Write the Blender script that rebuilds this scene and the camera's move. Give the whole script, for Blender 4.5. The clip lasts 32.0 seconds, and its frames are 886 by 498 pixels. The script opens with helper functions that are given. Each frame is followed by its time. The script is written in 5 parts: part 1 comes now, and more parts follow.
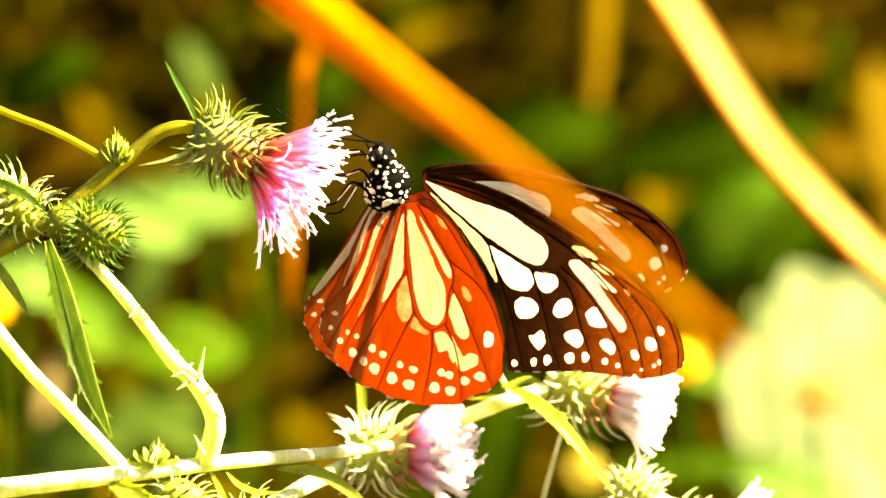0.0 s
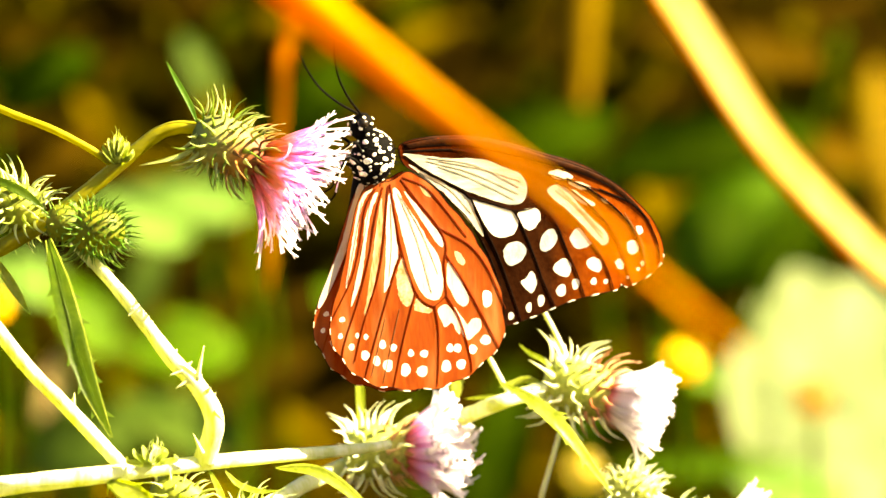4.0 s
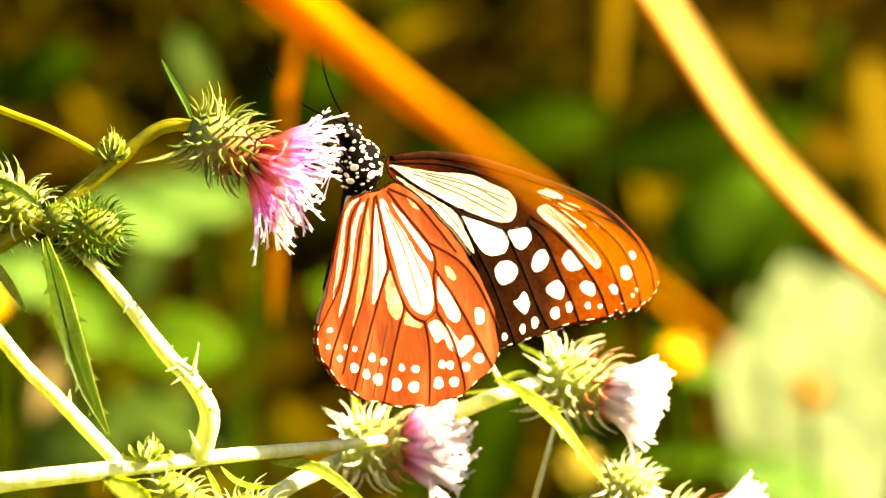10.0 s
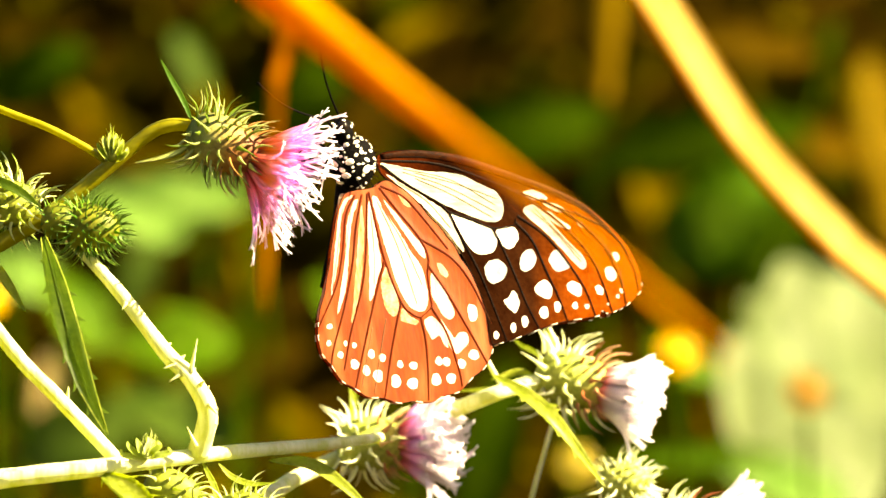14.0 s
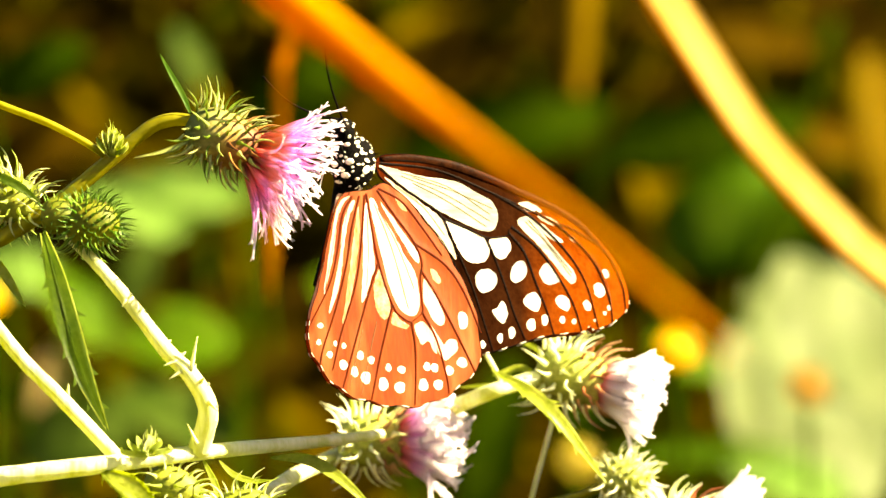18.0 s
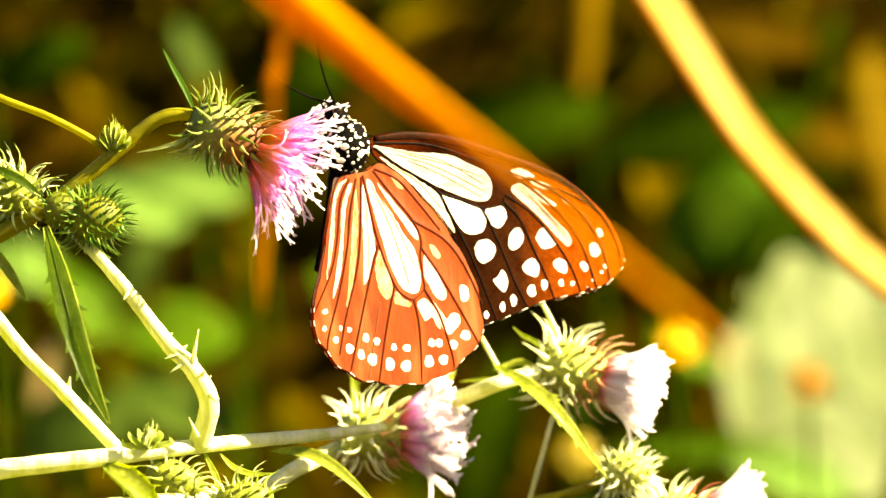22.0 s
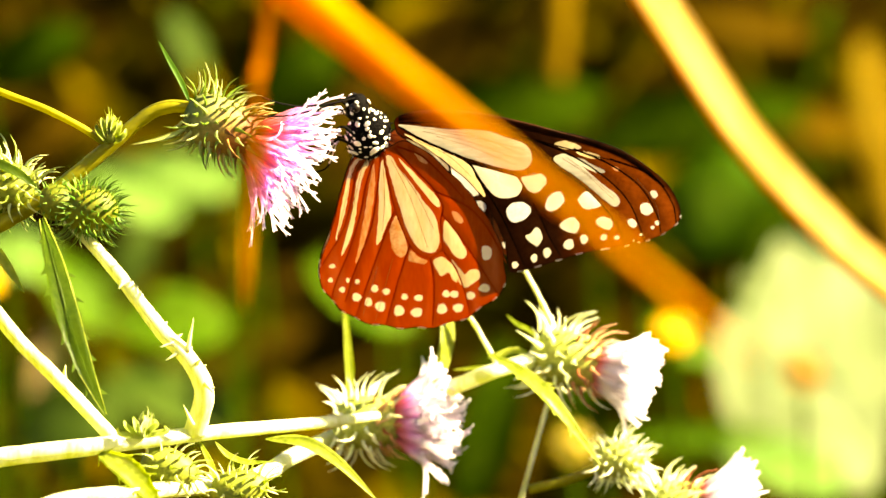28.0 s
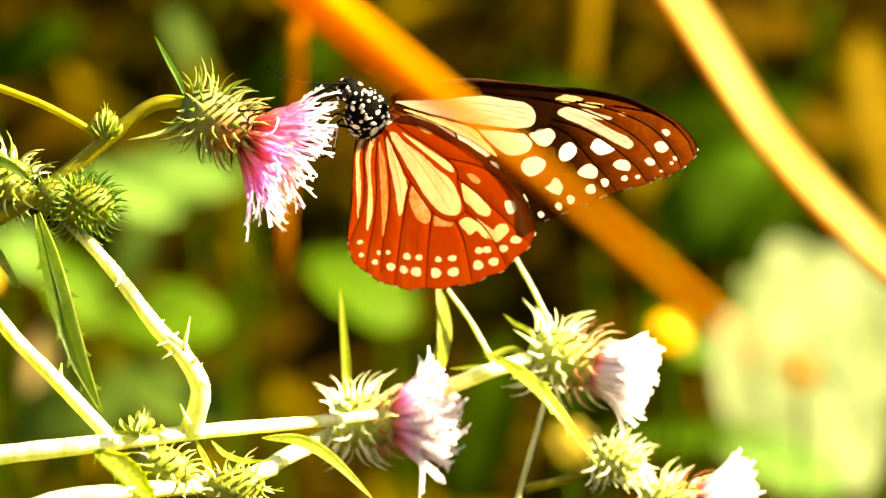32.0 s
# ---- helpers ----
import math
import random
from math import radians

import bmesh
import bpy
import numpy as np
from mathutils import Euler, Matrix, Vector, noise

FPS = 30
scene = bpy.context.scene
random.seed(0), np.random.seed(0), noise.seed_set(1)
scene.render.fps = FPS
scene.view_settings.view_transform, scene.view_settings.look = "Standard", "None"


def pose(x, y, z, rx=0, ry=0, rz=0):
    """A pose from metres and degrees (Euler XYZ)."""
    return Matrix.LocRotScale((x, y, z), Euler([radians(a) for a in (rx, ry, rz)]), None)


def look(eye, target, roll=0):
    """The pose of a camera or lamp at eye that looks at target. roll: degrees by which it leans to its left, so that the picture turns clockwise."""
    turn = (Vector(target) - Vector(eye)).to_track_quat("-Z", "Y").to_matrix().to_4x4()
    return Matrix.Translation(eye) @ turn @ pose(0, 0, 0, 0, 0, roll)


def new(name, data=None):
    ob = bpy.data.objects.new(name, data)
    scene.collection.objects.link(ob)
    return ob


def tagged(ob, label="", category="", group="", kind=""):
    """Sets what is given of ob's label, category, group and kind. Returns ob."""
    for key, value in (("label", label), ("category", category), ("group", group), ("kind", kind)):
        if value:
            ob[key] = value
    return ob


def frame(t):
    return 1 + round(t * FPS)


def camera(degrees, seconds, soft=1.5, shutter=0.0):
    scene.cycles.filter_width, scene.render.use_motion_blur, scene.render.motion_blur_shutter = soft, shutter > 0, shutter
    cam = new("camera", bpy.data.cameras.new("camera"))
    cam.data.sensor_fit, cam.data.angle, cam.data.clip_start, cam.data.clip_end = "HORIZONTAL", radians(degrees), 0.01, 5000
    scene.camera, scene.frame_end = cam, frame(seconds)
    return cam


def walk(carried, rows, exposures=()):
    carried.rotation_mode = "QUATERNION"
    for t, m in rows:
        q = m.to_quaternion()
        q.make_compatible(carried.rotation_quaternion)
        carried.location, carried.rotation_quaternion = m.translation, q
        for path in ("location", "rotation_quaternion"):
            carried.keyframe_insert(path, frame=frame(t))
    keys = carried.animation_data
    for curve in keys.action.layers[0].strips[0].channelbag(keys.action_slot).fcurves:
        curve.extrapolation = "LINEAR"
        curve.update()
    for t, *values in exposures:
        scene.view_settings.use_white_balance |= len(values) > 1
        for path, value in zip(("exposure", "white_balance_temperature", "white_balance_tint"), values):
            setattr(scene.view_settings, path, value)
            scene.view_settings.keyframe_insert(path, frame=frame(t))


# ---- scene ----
import mathutils

HEIGHT = 0.90          # the lens over the ground
SHEET = 0.01005        # one step of the plan, seen at that distance

cam = camera(12.0, 32.0, soft=1.5, shutter=0.5)
cam.data.dof.use_dof = True
cam.data.dof.focus_distance = 0.757
cam.data.dof.aperture_fstop = 16.5

# seconds, distance, pan, tilt, roll
CAMERA_ROWS = [
    (0, 0.7500, 0.002, 0.006, 0.020), (1, 0.7498, 0.007, 0.016, 0.096), (2, 0.7500, 0.005, 0.013, 0.176),
    (3, 0.7507, -0.001, 0.002, 0.200), (3.5, 0.7510, -0.004, 0.003, 0.226), (5.5, 0.7514, -0.007, 0.019, 0.264),
    (6, 0.7514, -0.007, 0.016, 0.225), (7, 0.7512, -0.006, 0.001, 0.094), (8, 0.7517, -0.020, -0.014, 0.014),
    (9, 0.7522, -0.043, -0.028, 0.044), (10, 0.7525, -0.070, -0.054, -0.078), (11, 0.7530, -0.089, -0.079, -0.258),
    (12, 0.7534, -0.094, -0.074, -0.150), (13, 0.7536, -0.098, -0.072, -0.065), (14, 0.7542, -0.100, -0.071, 0.071),
    (14.5, 0.7541, -0.100, -0.073, 0.083), (16.5, 0.7539, -0.099, -0.131, -0.018), (17, 0.7538, -0.100, -0.135, -0.069),
    (18, 0.7534, -0.094, -0.134, -0.089), (19, 0.7530, -0.089, -0.129, -0.061), (20, 0.7531, -0.080, -0.139, -0.077),
    (21, 0.7536, -0.069, -0.166, -0.018), (22, 0.7543, -0.071, -0.202, 0.063), (23, 0.7550, -0.074, -0.241, 0.053),
    (24, 0.7552, -0.075, -0.271, 0.029), (25, 0.7551, -0.082, -0.288, 0.009), (25.5, 0.7551, -0.085, -0.291, 0.014),
    (27.5, 0.7560, -0.136, -0.339, -0.011), (28, 0.7562, -0.143, -0.341, 0.000), (29, 0.7566, -0.164, -0.350, 0.087),
    (30, 0.7562, -0.173, -0.361, 0.139), (31, 0.7553, -0.172, -0.373, 0.155), (32, 0.7546, -0.181, -0.376, 0.168),
]
walk(cam, [(t, pose(0, -d, HEIGHT, 90 + tilt, 0, pan) @ pose(0, 0, 0, 0, 0, roll))
           for t, d, pan, tilt, roll in CAMERA_ROWS], exposures=((0, 3.66, 8900, 10), (1.5, 3.56, 8900, 10), (3.5, 3.56, 8900, 10), (6, 3.37, 8900, 10), (11, 3.29, 8900, 10), (14, 3.06, 8900, 10), (25, 3.03, 8900, 10), (25.5, 3.13, 8900, 10), (28, 3.40, 8900, 10), (32, 3.36, 8900, 10)))

# ---- light ----
TO_SUN = Vector((0.77, -0.11, 0.62)).normalized()
world = bpy.data.worlds.new("sky")
scene.world = world
world.use_nodes = True
sky = world.node_tree.nodes.new("ShaderNodeTexSky")
sky.sky_type, sky.sun_disc = "NISHITA", False
sky.sun_elevation, sky.sun_rotation = math.asin(TO_SUN.z), math.atan2(TO_SUN.x, TO_SUN.y)
back_node = world.node_tree.nodes["Background"]
back_node.inputs["Strength"].default_value = 0.026
world.node_tree.links.new(sky.outputs[0], back_node.inputs["Color"])
sun = new("sun", bpy.data.lights.new("sun", "SUN"))
sun.data.energy, sun.data.angle, sun.data.color = 5.0, radians(0.55), (1.0, 0.91, 0.66)
sun.matrix_world = look(TO_SUN * 5, (0, 0, 0))


# ---- materials ----
def material(name, dark, light, scale=300.0, rough=0.6, glow=None, through_part=0.0, bump=0.2, fine=4.0,
             spread=None, gloss=0.3, islands=False, objects=0.0, scale_sheen=None):
    """Two tones mixed by noise at two scales; glow: the colour of light let through, through_part its share."""
    m = bpy.data.materials.new(name)
    m.use_nodes = True
    t = m.node_tree
    n, l = t.nodes, t.links
    bsdf, out = n["Principled BSDF"], n["Material Output"]
    tc = n.new("ShaderNodeTexCoord")
    big, small = n.new("ShaderNodeTexNoise"), n.new("ShaderNodeTexNoise")
    big.inputs["Scale"].default_value, small.inputs["Scale"].default_value = scale, scale * fine
    big.inputs["Detail"].default_value = small.inputs["Detail"].default_value = 4
    if spread:
        mp = n.new("ShaderNodeMapping")
        mp.inputs["Scale"].default_value = spread
        l.new(tc.outputs["Object"], mp.inputs["Vector"])
        src = mp.outputs["Vector"]
    else:
        src = tc.outputs["Object"]
    l.new(src, big.inputs["Vector"]), l.new(src, small.inputs["Vector"])
    add = n.new("ShaderNodeMix")
    add.inputs["Factor"].default_value = 0.4
    l.new(big.outputs["Fac"], add.inputs["A"]), l.new(small.outputs["Fac"], add.inputs["B"])
    fac = add.outputs["Result"]
    if islands or objects:
        rnd = n.new("ShaderNodeNewGeometry") if islands else n.new("ShaderNodeObjectInfo")
        mx = n.new("ShaderNodeMix")
        mx.inputs["Factor"].default_value = 0.75 if islands else objects
        l.new(fac, mx.inputs["A"])
        l.new(rnd.outputs["Random Per Island" if islands else "Random"], mx.inputs["B"])
        fac = mx.outputs["Result"]
    ramp = n.new("ShaderNodeValToRGB")
    lo, hi = (0.05, 0.95) if islands else (0.34, 0.66)
    ramp.color_ramp.elements[0].position, ramp.color_ramp.elements[1].position = lo, hi
    ramp.color_ramp.elements[0].color, ramp.color_ramp.elements[1].color = (*dark, 1), (*light, 1)
    l.new(fac, ramp.inputs["Fac"])
    tone = ramp.outputs["Color"]
    if scale_sheen:
        # drawn-out patches of paler scales, whose tone also paints the lit wing's sheen
        patch, cut, sheen_mix = n.new("ShaderNodeTexNoise"), n.new("ShaderNodeMapRange"), n.new("ShaderNodeMix")
        patch.inputs["Scale"].default_value, patch.inputs["Detail"].default_value = scale * 0.55, 6
        l.new(src, patch.inputs["Vector"])
        cut.inputs["From Min"].default_value, cut.inputs["From Max"].default_value, cut.inputs["To Max"].default_value = 0.52, 0.78, 0.75
        l.new(patch.outputs["Fac"], cut.inputs["Value"])
        sheen_mix.data_type = "RGBA"
        l.new(cut.outputs[0], sheen_mix.inputs["Factor"])
        l.new(tone, sheen_mix.inputs["A"])
        sheen_mix.inputs["B"].default_value = (*scale_sheen, 1)
        tone = sheen_mix.outputs["Result"]
    l.new(tone, bsdf.inputs["Base Color"])
    bsdf.inputs["Roughness"].default_value = rough
    bsdf.inputs["Specular IOR Level"].default_value = gloss
    if bump:
        b = n.new("ShaderNodeBump")
        b.inputs["Strength"].default_value, b.inputs["Distance"].default_value = bump, 0.0004
        l.new(small.outputs["Fac"], b.inputs["Height"])
        l.new(b.outputs["Normal"], bsdf.inputs["Normal"])
    if through_part:
        tr = n.new("ShaderNodeBsdfTranslucent")
        if glow:
            tint = n.new("ShaderNodeMix")
            tint.data_type, tint.blend_type = "RGBA", "MIX"
            tint.inputs["Factor"].default_value = 0.8
            l.new(ramp.outputs["Color"], tint.inputs["A"])
            tint.inputs["B"].default_value = (*glow, 1)
            l.new(tint.outputs["Result"], tr.inputs["Color"])
        else:
            l.new(ramp.outputs["Color"], tr.inputs["Color"])
        mix = n.new("ShaderNodeMixShader")
        mix.inputs["Fac"].default_value = through_part
        l.new(bsdf.outputs[0], mix.inputs[1]), l.new(tr.outputs[0], mix.inputs[2])
        l.new(mix.outputs[0], out.inputs["Surface"])
    return m


def graded(m, axis, stops, start, end):
    """Replace a material's two tones by a run of tones along one local axis (0, 1, 2), from start to end in metres."""
    t = m.node_tree
    n, l = t.nodes, t.links
    old = next(x for x in n if x.bl_idname == "ShaderNodeValToRGB")
    tc = n.new("ShaderNodeTexCoord")
    sep, rng, ramp = n.new("ShaderNodeSeparateXYZ"), n.new("ShaderNodeMapRange"), n.new("ShaderNodeValToRGB")
    l.new(tc.outputs["Object"], sep.inputs[0])
    l.new(sep.outputs[axis], rng.inputs["Value"])
    rng.inputs["From Min"].default_value, rng.inputs["From Max"].default_value = start, end
    l.new(rng.outputs[0], ramp.inputs["Fac"])
    while len(ramp.color_ramp.elements) < len(stops):
        ramp.color_ramp.elements.new(0.5)
    for e, (p, c) in zip(ramp.color_ramp.elements, stops):
        e.position, e.color = p, (*c, 1)
    mix = n.new("ShaderNodeMix")
    mix.data_type, mix.blend_type = "RGBA", "MULTIPLY"
    mix.inputs["Factor"].default_value = 1.0
    l.new(ramp.outputs["Color"], mix.inputs["A"]), l.new(old.outputs["Color"], mix.inputs["B"])
    for x in n:
        if x.bl_idname == "ShaderNodeBsdfPrincipled":
            l.new(mix.outputs["Result"], x.inputs["Base Color"])
        if x.bl_idname == "ShaderNodeBsdfTranslucent":
            l.new(mix.outputs["Result"], x.inputs["Color"])
    return m


# Stem albedo lifted towards white, so overexposing sun is in the colour.
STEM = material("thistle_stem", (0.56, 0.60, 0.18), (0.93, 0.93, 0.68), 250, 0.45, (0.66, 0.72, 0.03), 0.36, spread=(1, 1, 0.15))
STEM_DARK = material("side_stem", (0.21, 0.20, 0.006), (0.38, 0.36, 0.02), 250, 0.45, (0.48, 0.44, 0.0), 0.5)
LEAF = material("thistle_leaf", (0.030, 0.070, 0.004), (0.075, 0.125, 0.010), 350, 0.38, (0.10, 0.17, 0.005), 0.25, gloss=0.12)
LEAF_PALE = material("pale_leaf", (0.17, 0.25, 0.014), (0.50, 0.54, 0.10), 300, 0.4, (0.42, 0.54, 0.016), 0.4)
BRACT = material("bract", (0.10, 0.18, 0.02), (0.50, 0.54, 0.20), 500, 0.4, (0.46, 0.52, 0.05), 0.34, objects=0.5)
# These bracts carry strong sunlight in their near-white base tones.
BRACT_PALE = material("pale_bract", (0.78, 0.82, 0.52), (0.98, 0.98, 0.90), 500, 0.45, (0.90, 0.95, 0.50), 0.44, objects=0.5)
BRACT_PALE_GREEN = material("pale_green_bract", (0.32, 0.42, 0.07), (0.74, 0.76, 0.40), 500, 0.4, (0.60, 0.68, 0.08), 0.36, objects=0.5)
BRACT_RED = material("red_bract", (0.27, 0.072, 0.027), (0.54, 0.288, 0.144), 500, 0.5, objects=0.5)
BRACT_BROWN = material("brown_bract", (0.12, 0.040, 0.010), (0.38, 0.18, 0.04), 500, 0.5, objects=0.5)
CUP_FLOWER = graded(material("flower_involucre", (0.45, 0.42, 0.35), (1, 1, 1), 330, 0.6, None, 0.2), 2,
                    [(0.0, (0.13, 0.20, 0.03)), (0.35, (0.36, 0.35, 0.11)), (0.62, (0.48, 0.30, 0.08)), (0.85, (0.30, 0.10, 0.03)), (1.0, (0.24, 0.06, 0.03))], 0.0, 0.0135)
BRACT_GREEN = material("green_bract", (0.05, 0.15, 0.008), (0.20, 0.34, 0.04), 500, 0.4, (0.20, 0.38, 0.02), 0.3, objects=0.5)
CUP_GOLD = material("golden_involucre", (0.06, 0.105, 0.004), (0.22, 0.22, 0.012), 330, 0.6, (0.26, 0.24, 0.01), 0.3)
CUP_PALE = material("pale_involucre", (0.14, 0.19, 0.02), (0.42, 0.44, 0.10), 400, 0.6)
CUP = material("involucre", (0.09, 0.13, 0.008), (0.25, 0.27, 0.03), 400, 0.6)
FLORET = graded(material("floret", (0.90, 0.85, 0.90), (1, 1, 1), 600, 0.5, None, 0.76, objects=0.4), 2,
                [(0.0, (0.50, 0.04, 0.03)), (0.20, (0.97, 0.38, 0.34)), (0.38, (0.97, 0.52, 0.62)), (0.54, (0.92, 0.52, 0.92)), (0.70, (0.93, 0.62, 0.95)), (0.80, (0.99, 0.95, 0.99))], 0.0, 0.017)
# Ramp turns white early to paint florets blown out by sun.
FLORET_SUNLIT = graded(material("sunlit_floret", (0.94, 0.92, 0.94), (1, 1, 1), 600, 0.5, None, 0.8, objects=0.4), 2,
                     [(0.0, (0.66, 0.16, 0.08)), (0.16, (0.92, 0.46, 0.46)), (0.26, (0.97, 0.84, 0.90)), (0.38, (0.99, 0.97, 0.99))], 0.0, 0.013)
FLORET_PINK = graded(material("pink_floret", (0.9, 0.86, 0.9), (1, 1, 1), 600, 0.5, None, 0.68, objects=0.4), 2,
                     [(0.0, (0.60, 0.08, 0.06)), (0.20, (0.95, 0.34, 0.42)), (0.42, (0.94, 0.48, 0.84)), (0.56, (0.97, 0.72, 0.95)), (0.70, (0.99, 0.96, 0.99))], 0.0, 0.013)
RUSSET = material("hindwing_russet", (0.20, 0.031, 0.003), (0.32, 0.066, 0.008), 380, 0.42, (0.33, 0.022, 0.0), 0.42,
                  bump=0.15, spread=(1, 1, 0.22), gloss=0.3, scale_sheen=(0.48, 0.20, 0.07))
UMBER = material("forewing_umber", (0.55, 0.45, 0.40), (1, 1, 1), 300, 0.6, None, 0.27, bump=0.3, gloss=0.0)
graded(UMBER, 0, [(0.0, (0.10, 0.016, 0.003)), (0.3, (0.010, 0.0030, 0.0012)), (0.58, (0.030, 0.0090, 0.0030)), (0.78, (0.24, 0.048, 0.006)), (1.0, (0.30, 0.062, 0.008))], 0.0, 0.053)
CREAM = material("wing_window", (0.62, 0.56, 0.40), (0.86, 0.84, 0.72), 420, 0.35, (0.70, 0.45, 0.12), 0.45, bump=0.2, spread=(1, 1, 0.3), gloss=0.3)
GOLDEN = material("golden_window", (0.64, 0.58, 0.44), (0.90, 0.88, 0.80), 420, 0.35, (0.72, 0.43, 0.10), 0.42, bump=0.2, spread=(1, 1, 0.25), gloss=0.3)
DUSTY = material("dusty_window", (0.42, 0.16, 0.04), (0.80, 0.62, 0.40), 500, 0.4, (0.58, 0.16, 0.02), 0.42, bump=0.2, spread=(1, 1, 0.25), gloss=0.3)
TAN = material("tan_window", (0.42, 0.20, 0.07), (0.80, 0.64, 0.42), 420, 0.4, (0.46, 0.15, 0.02), 0.42, bump=0.2, gloss=0.3)
GREY_CREAM = material("forewing_window", (0.25, 0.28, 0.24), (0.55, 0.58, 0.49), 420, 0.4, (0.74, 0.64, 0.44), 0.36, bump=0.25, spread=(0.25, 1, 1), gloss=0.2)
PEARL = material("pearly_window", (0.34, 0.37, 0.37), (0.76, 0.77, 0.73), 620, 0.4, (0.92, 0.88, 0.78), 0.46, bump=0.3, gloss=0.2)
WHITE_SPOT = material("wing_spot", (0.80, 0.76, 0.62), (0.92, 0.90, 0.82), 700, 0.5, (0.90, 0.76, 0.50), 0.42, bump=0.1)
HIND_SPOT = material("hindwing_spot", (0.80, 0.76, 0.62), (0.92, 0.90, 0.82), 700, 0.5, (0.80, 0.56, 0.26), 0.40, bump=0.1)
VEIN = material("vein", (0.002, 0.001, 0.0006), (0.007, 0.0025, 0.001), 600, 0.5, gloss=0.02)
COSTA = material("leading_edge", (0.006, 0.002, 0.001), (0.035, 0.010, 0.003), 500, 0.45, (0.05, 0.008, 0.001), 0.25, gloss=0.02)
VEIN_RED = material("hindwing_vein", (0.030, 0.008, 0.002), (0.09, 0.022, 0.004), 600, 0.5, (0.55, 0.06, 0.0), 0.6, gloss=0.1)
FOLD = material("wing_fold", (0.16, 0.104, 0.048), (0.272, 0.192, 0.096), 600, 0.5, (0.32, 0.2, 0.08), 0.4, gloss=0.15)
BLACK = material("body_black", (0.0006, 0.0005, 0.0004), (0.0022, 0.0016, 0.001), 900, 0.7, bump=0.6, gloss=0.03)
BODY_SPOT = material("body_spot", (0.74, 0.70, 0.55), (0.90, 0.87, 0.74), 900, 0.6)
EYE = material("eye", (0.004, 0.003, 0.002), (0.016, 0.010, 0.006), 900, 0.25, gloss=0.2)
STRAW = material("dry_stalk", (0.512, 0.19, 0.0016), (0.688, 0.30, 0.0048), 60, 0.6, (0.70, 0.27, 0), 0.4, spread=(1, 1, 0.1), gloss=0.15)
STRAW_PALE = material("pale_stalk", (0.62, 0.42, 0.09), (0.80, 0.61, 0.23), 40, 0.5, (0.80, 0.55, 0.12), 0.40, spread=(1, 1, 0.1), gloss=0.15)
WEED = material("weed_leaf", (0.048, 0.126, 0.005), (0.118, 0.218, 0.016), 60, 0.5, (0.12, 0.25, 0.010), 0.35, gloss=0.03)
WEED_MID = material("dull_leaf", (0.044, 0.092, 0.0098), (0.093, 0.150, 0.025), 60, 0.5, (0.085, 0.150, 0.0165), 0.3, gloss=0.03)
WEED_LIGHT = material("light_leaf", (0.115, 0.25, 0.04), (0.235, 0.39, 0.10), 60, 0.5, (0.21, 0.39, 0.05), 0.3, gloss=0.03)
WEED_LIME = material("lime_leaf", (0.125, 0.178, 0.066), (0.235, 0.288, 0.136), 30, 0.5, (0.20, 0.26, 0.075), 0.3, gloss=0.1)
# Green kept near black: the undergrowth's shade is put into this colour.
WEED_SHADED = material("shaded_leaf", (0.0102, 0.0312, 0.00072), (0.0336, 0.06, 0.0036), 60, 0.6, (0.0312, 0.0624, 0), 0.3, gloss=0.0)
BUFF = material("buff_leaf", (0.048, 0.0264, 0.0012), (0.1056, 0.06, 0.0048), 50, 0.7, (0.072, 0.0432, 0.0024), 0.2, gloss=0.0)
GOLD_HAZE = material("golden_haze_leaf", (0.085, 0.055, 0.003), (0.20, 0.13, 0.012), 50, 0.7, (0.14, 0.088, 0.006), 0.2, gloss=0.0)
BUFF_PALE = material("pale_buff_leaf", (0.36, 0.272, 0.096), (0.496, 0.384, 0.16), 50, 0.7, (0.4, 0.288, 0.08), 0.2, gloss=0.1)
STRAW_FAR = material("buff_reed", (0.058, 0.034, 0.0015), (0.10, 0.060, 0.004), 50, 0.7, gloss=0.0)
YELLOW_DULL = material("olive_petal", (0.26, 0.20, 0.006), (0.38, 0.30, 0.012), 200, 0.5, (0.3, 0.24, 0), 0.3)
YELLOW = material("yellow_petal", (0.68, 0.36, 0), (0.76, 0.496, 0.004), 200, 0.5, (0.72, 0.4, 0), 0.3)
AMBER = material("amber_petal", (0.22, 0.12, 0.005), (0.38, 0.20, 0.012), 200, 0.5, (0.34, 0.17, 0.0), 0.3)
# Soil and litter albedo held very low, in place of cast shade.
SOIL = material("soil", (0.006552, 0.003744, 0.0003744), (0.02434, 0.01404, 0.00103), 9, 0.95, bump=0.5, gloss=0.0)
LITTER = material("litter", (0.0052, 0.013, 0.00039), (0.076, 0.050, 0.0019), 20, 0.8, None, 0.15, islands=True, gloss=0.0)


# ---- tools ----
def at(u, v, w=0.0):
    """A place on the plan: u to the right, v down, in centimetres at the thistle; w centimetres nearer to the lens."""
    k = (75 - w) / 75
    return Vector(((u - 7.84) * SHEET * k, -w / 100, HEIGHT + (4.41 - v) * SHEET * k))


BASE = {}


def thing(name, label, category, base, group=""):
    ob = tagged(new(name), label, category, group)
    ob.location = base
    ob.empty_display_size = 0.01
    BASE[ob.name] = Vector(base)
    return ob


def mesh_from(name, bm, mat, smooth=True):
    bmesh.ops.recalc_face_normals(bm, faces=bm.faces)
    me = bpy.data.meshes.new(name)
    bm.to_mesh(me)
    bm.free()
    me.materials.append(mat)
    if smooth:
        me.polygons.foreach_set("use_smooth", [True] * len(me.polygons))
    return me


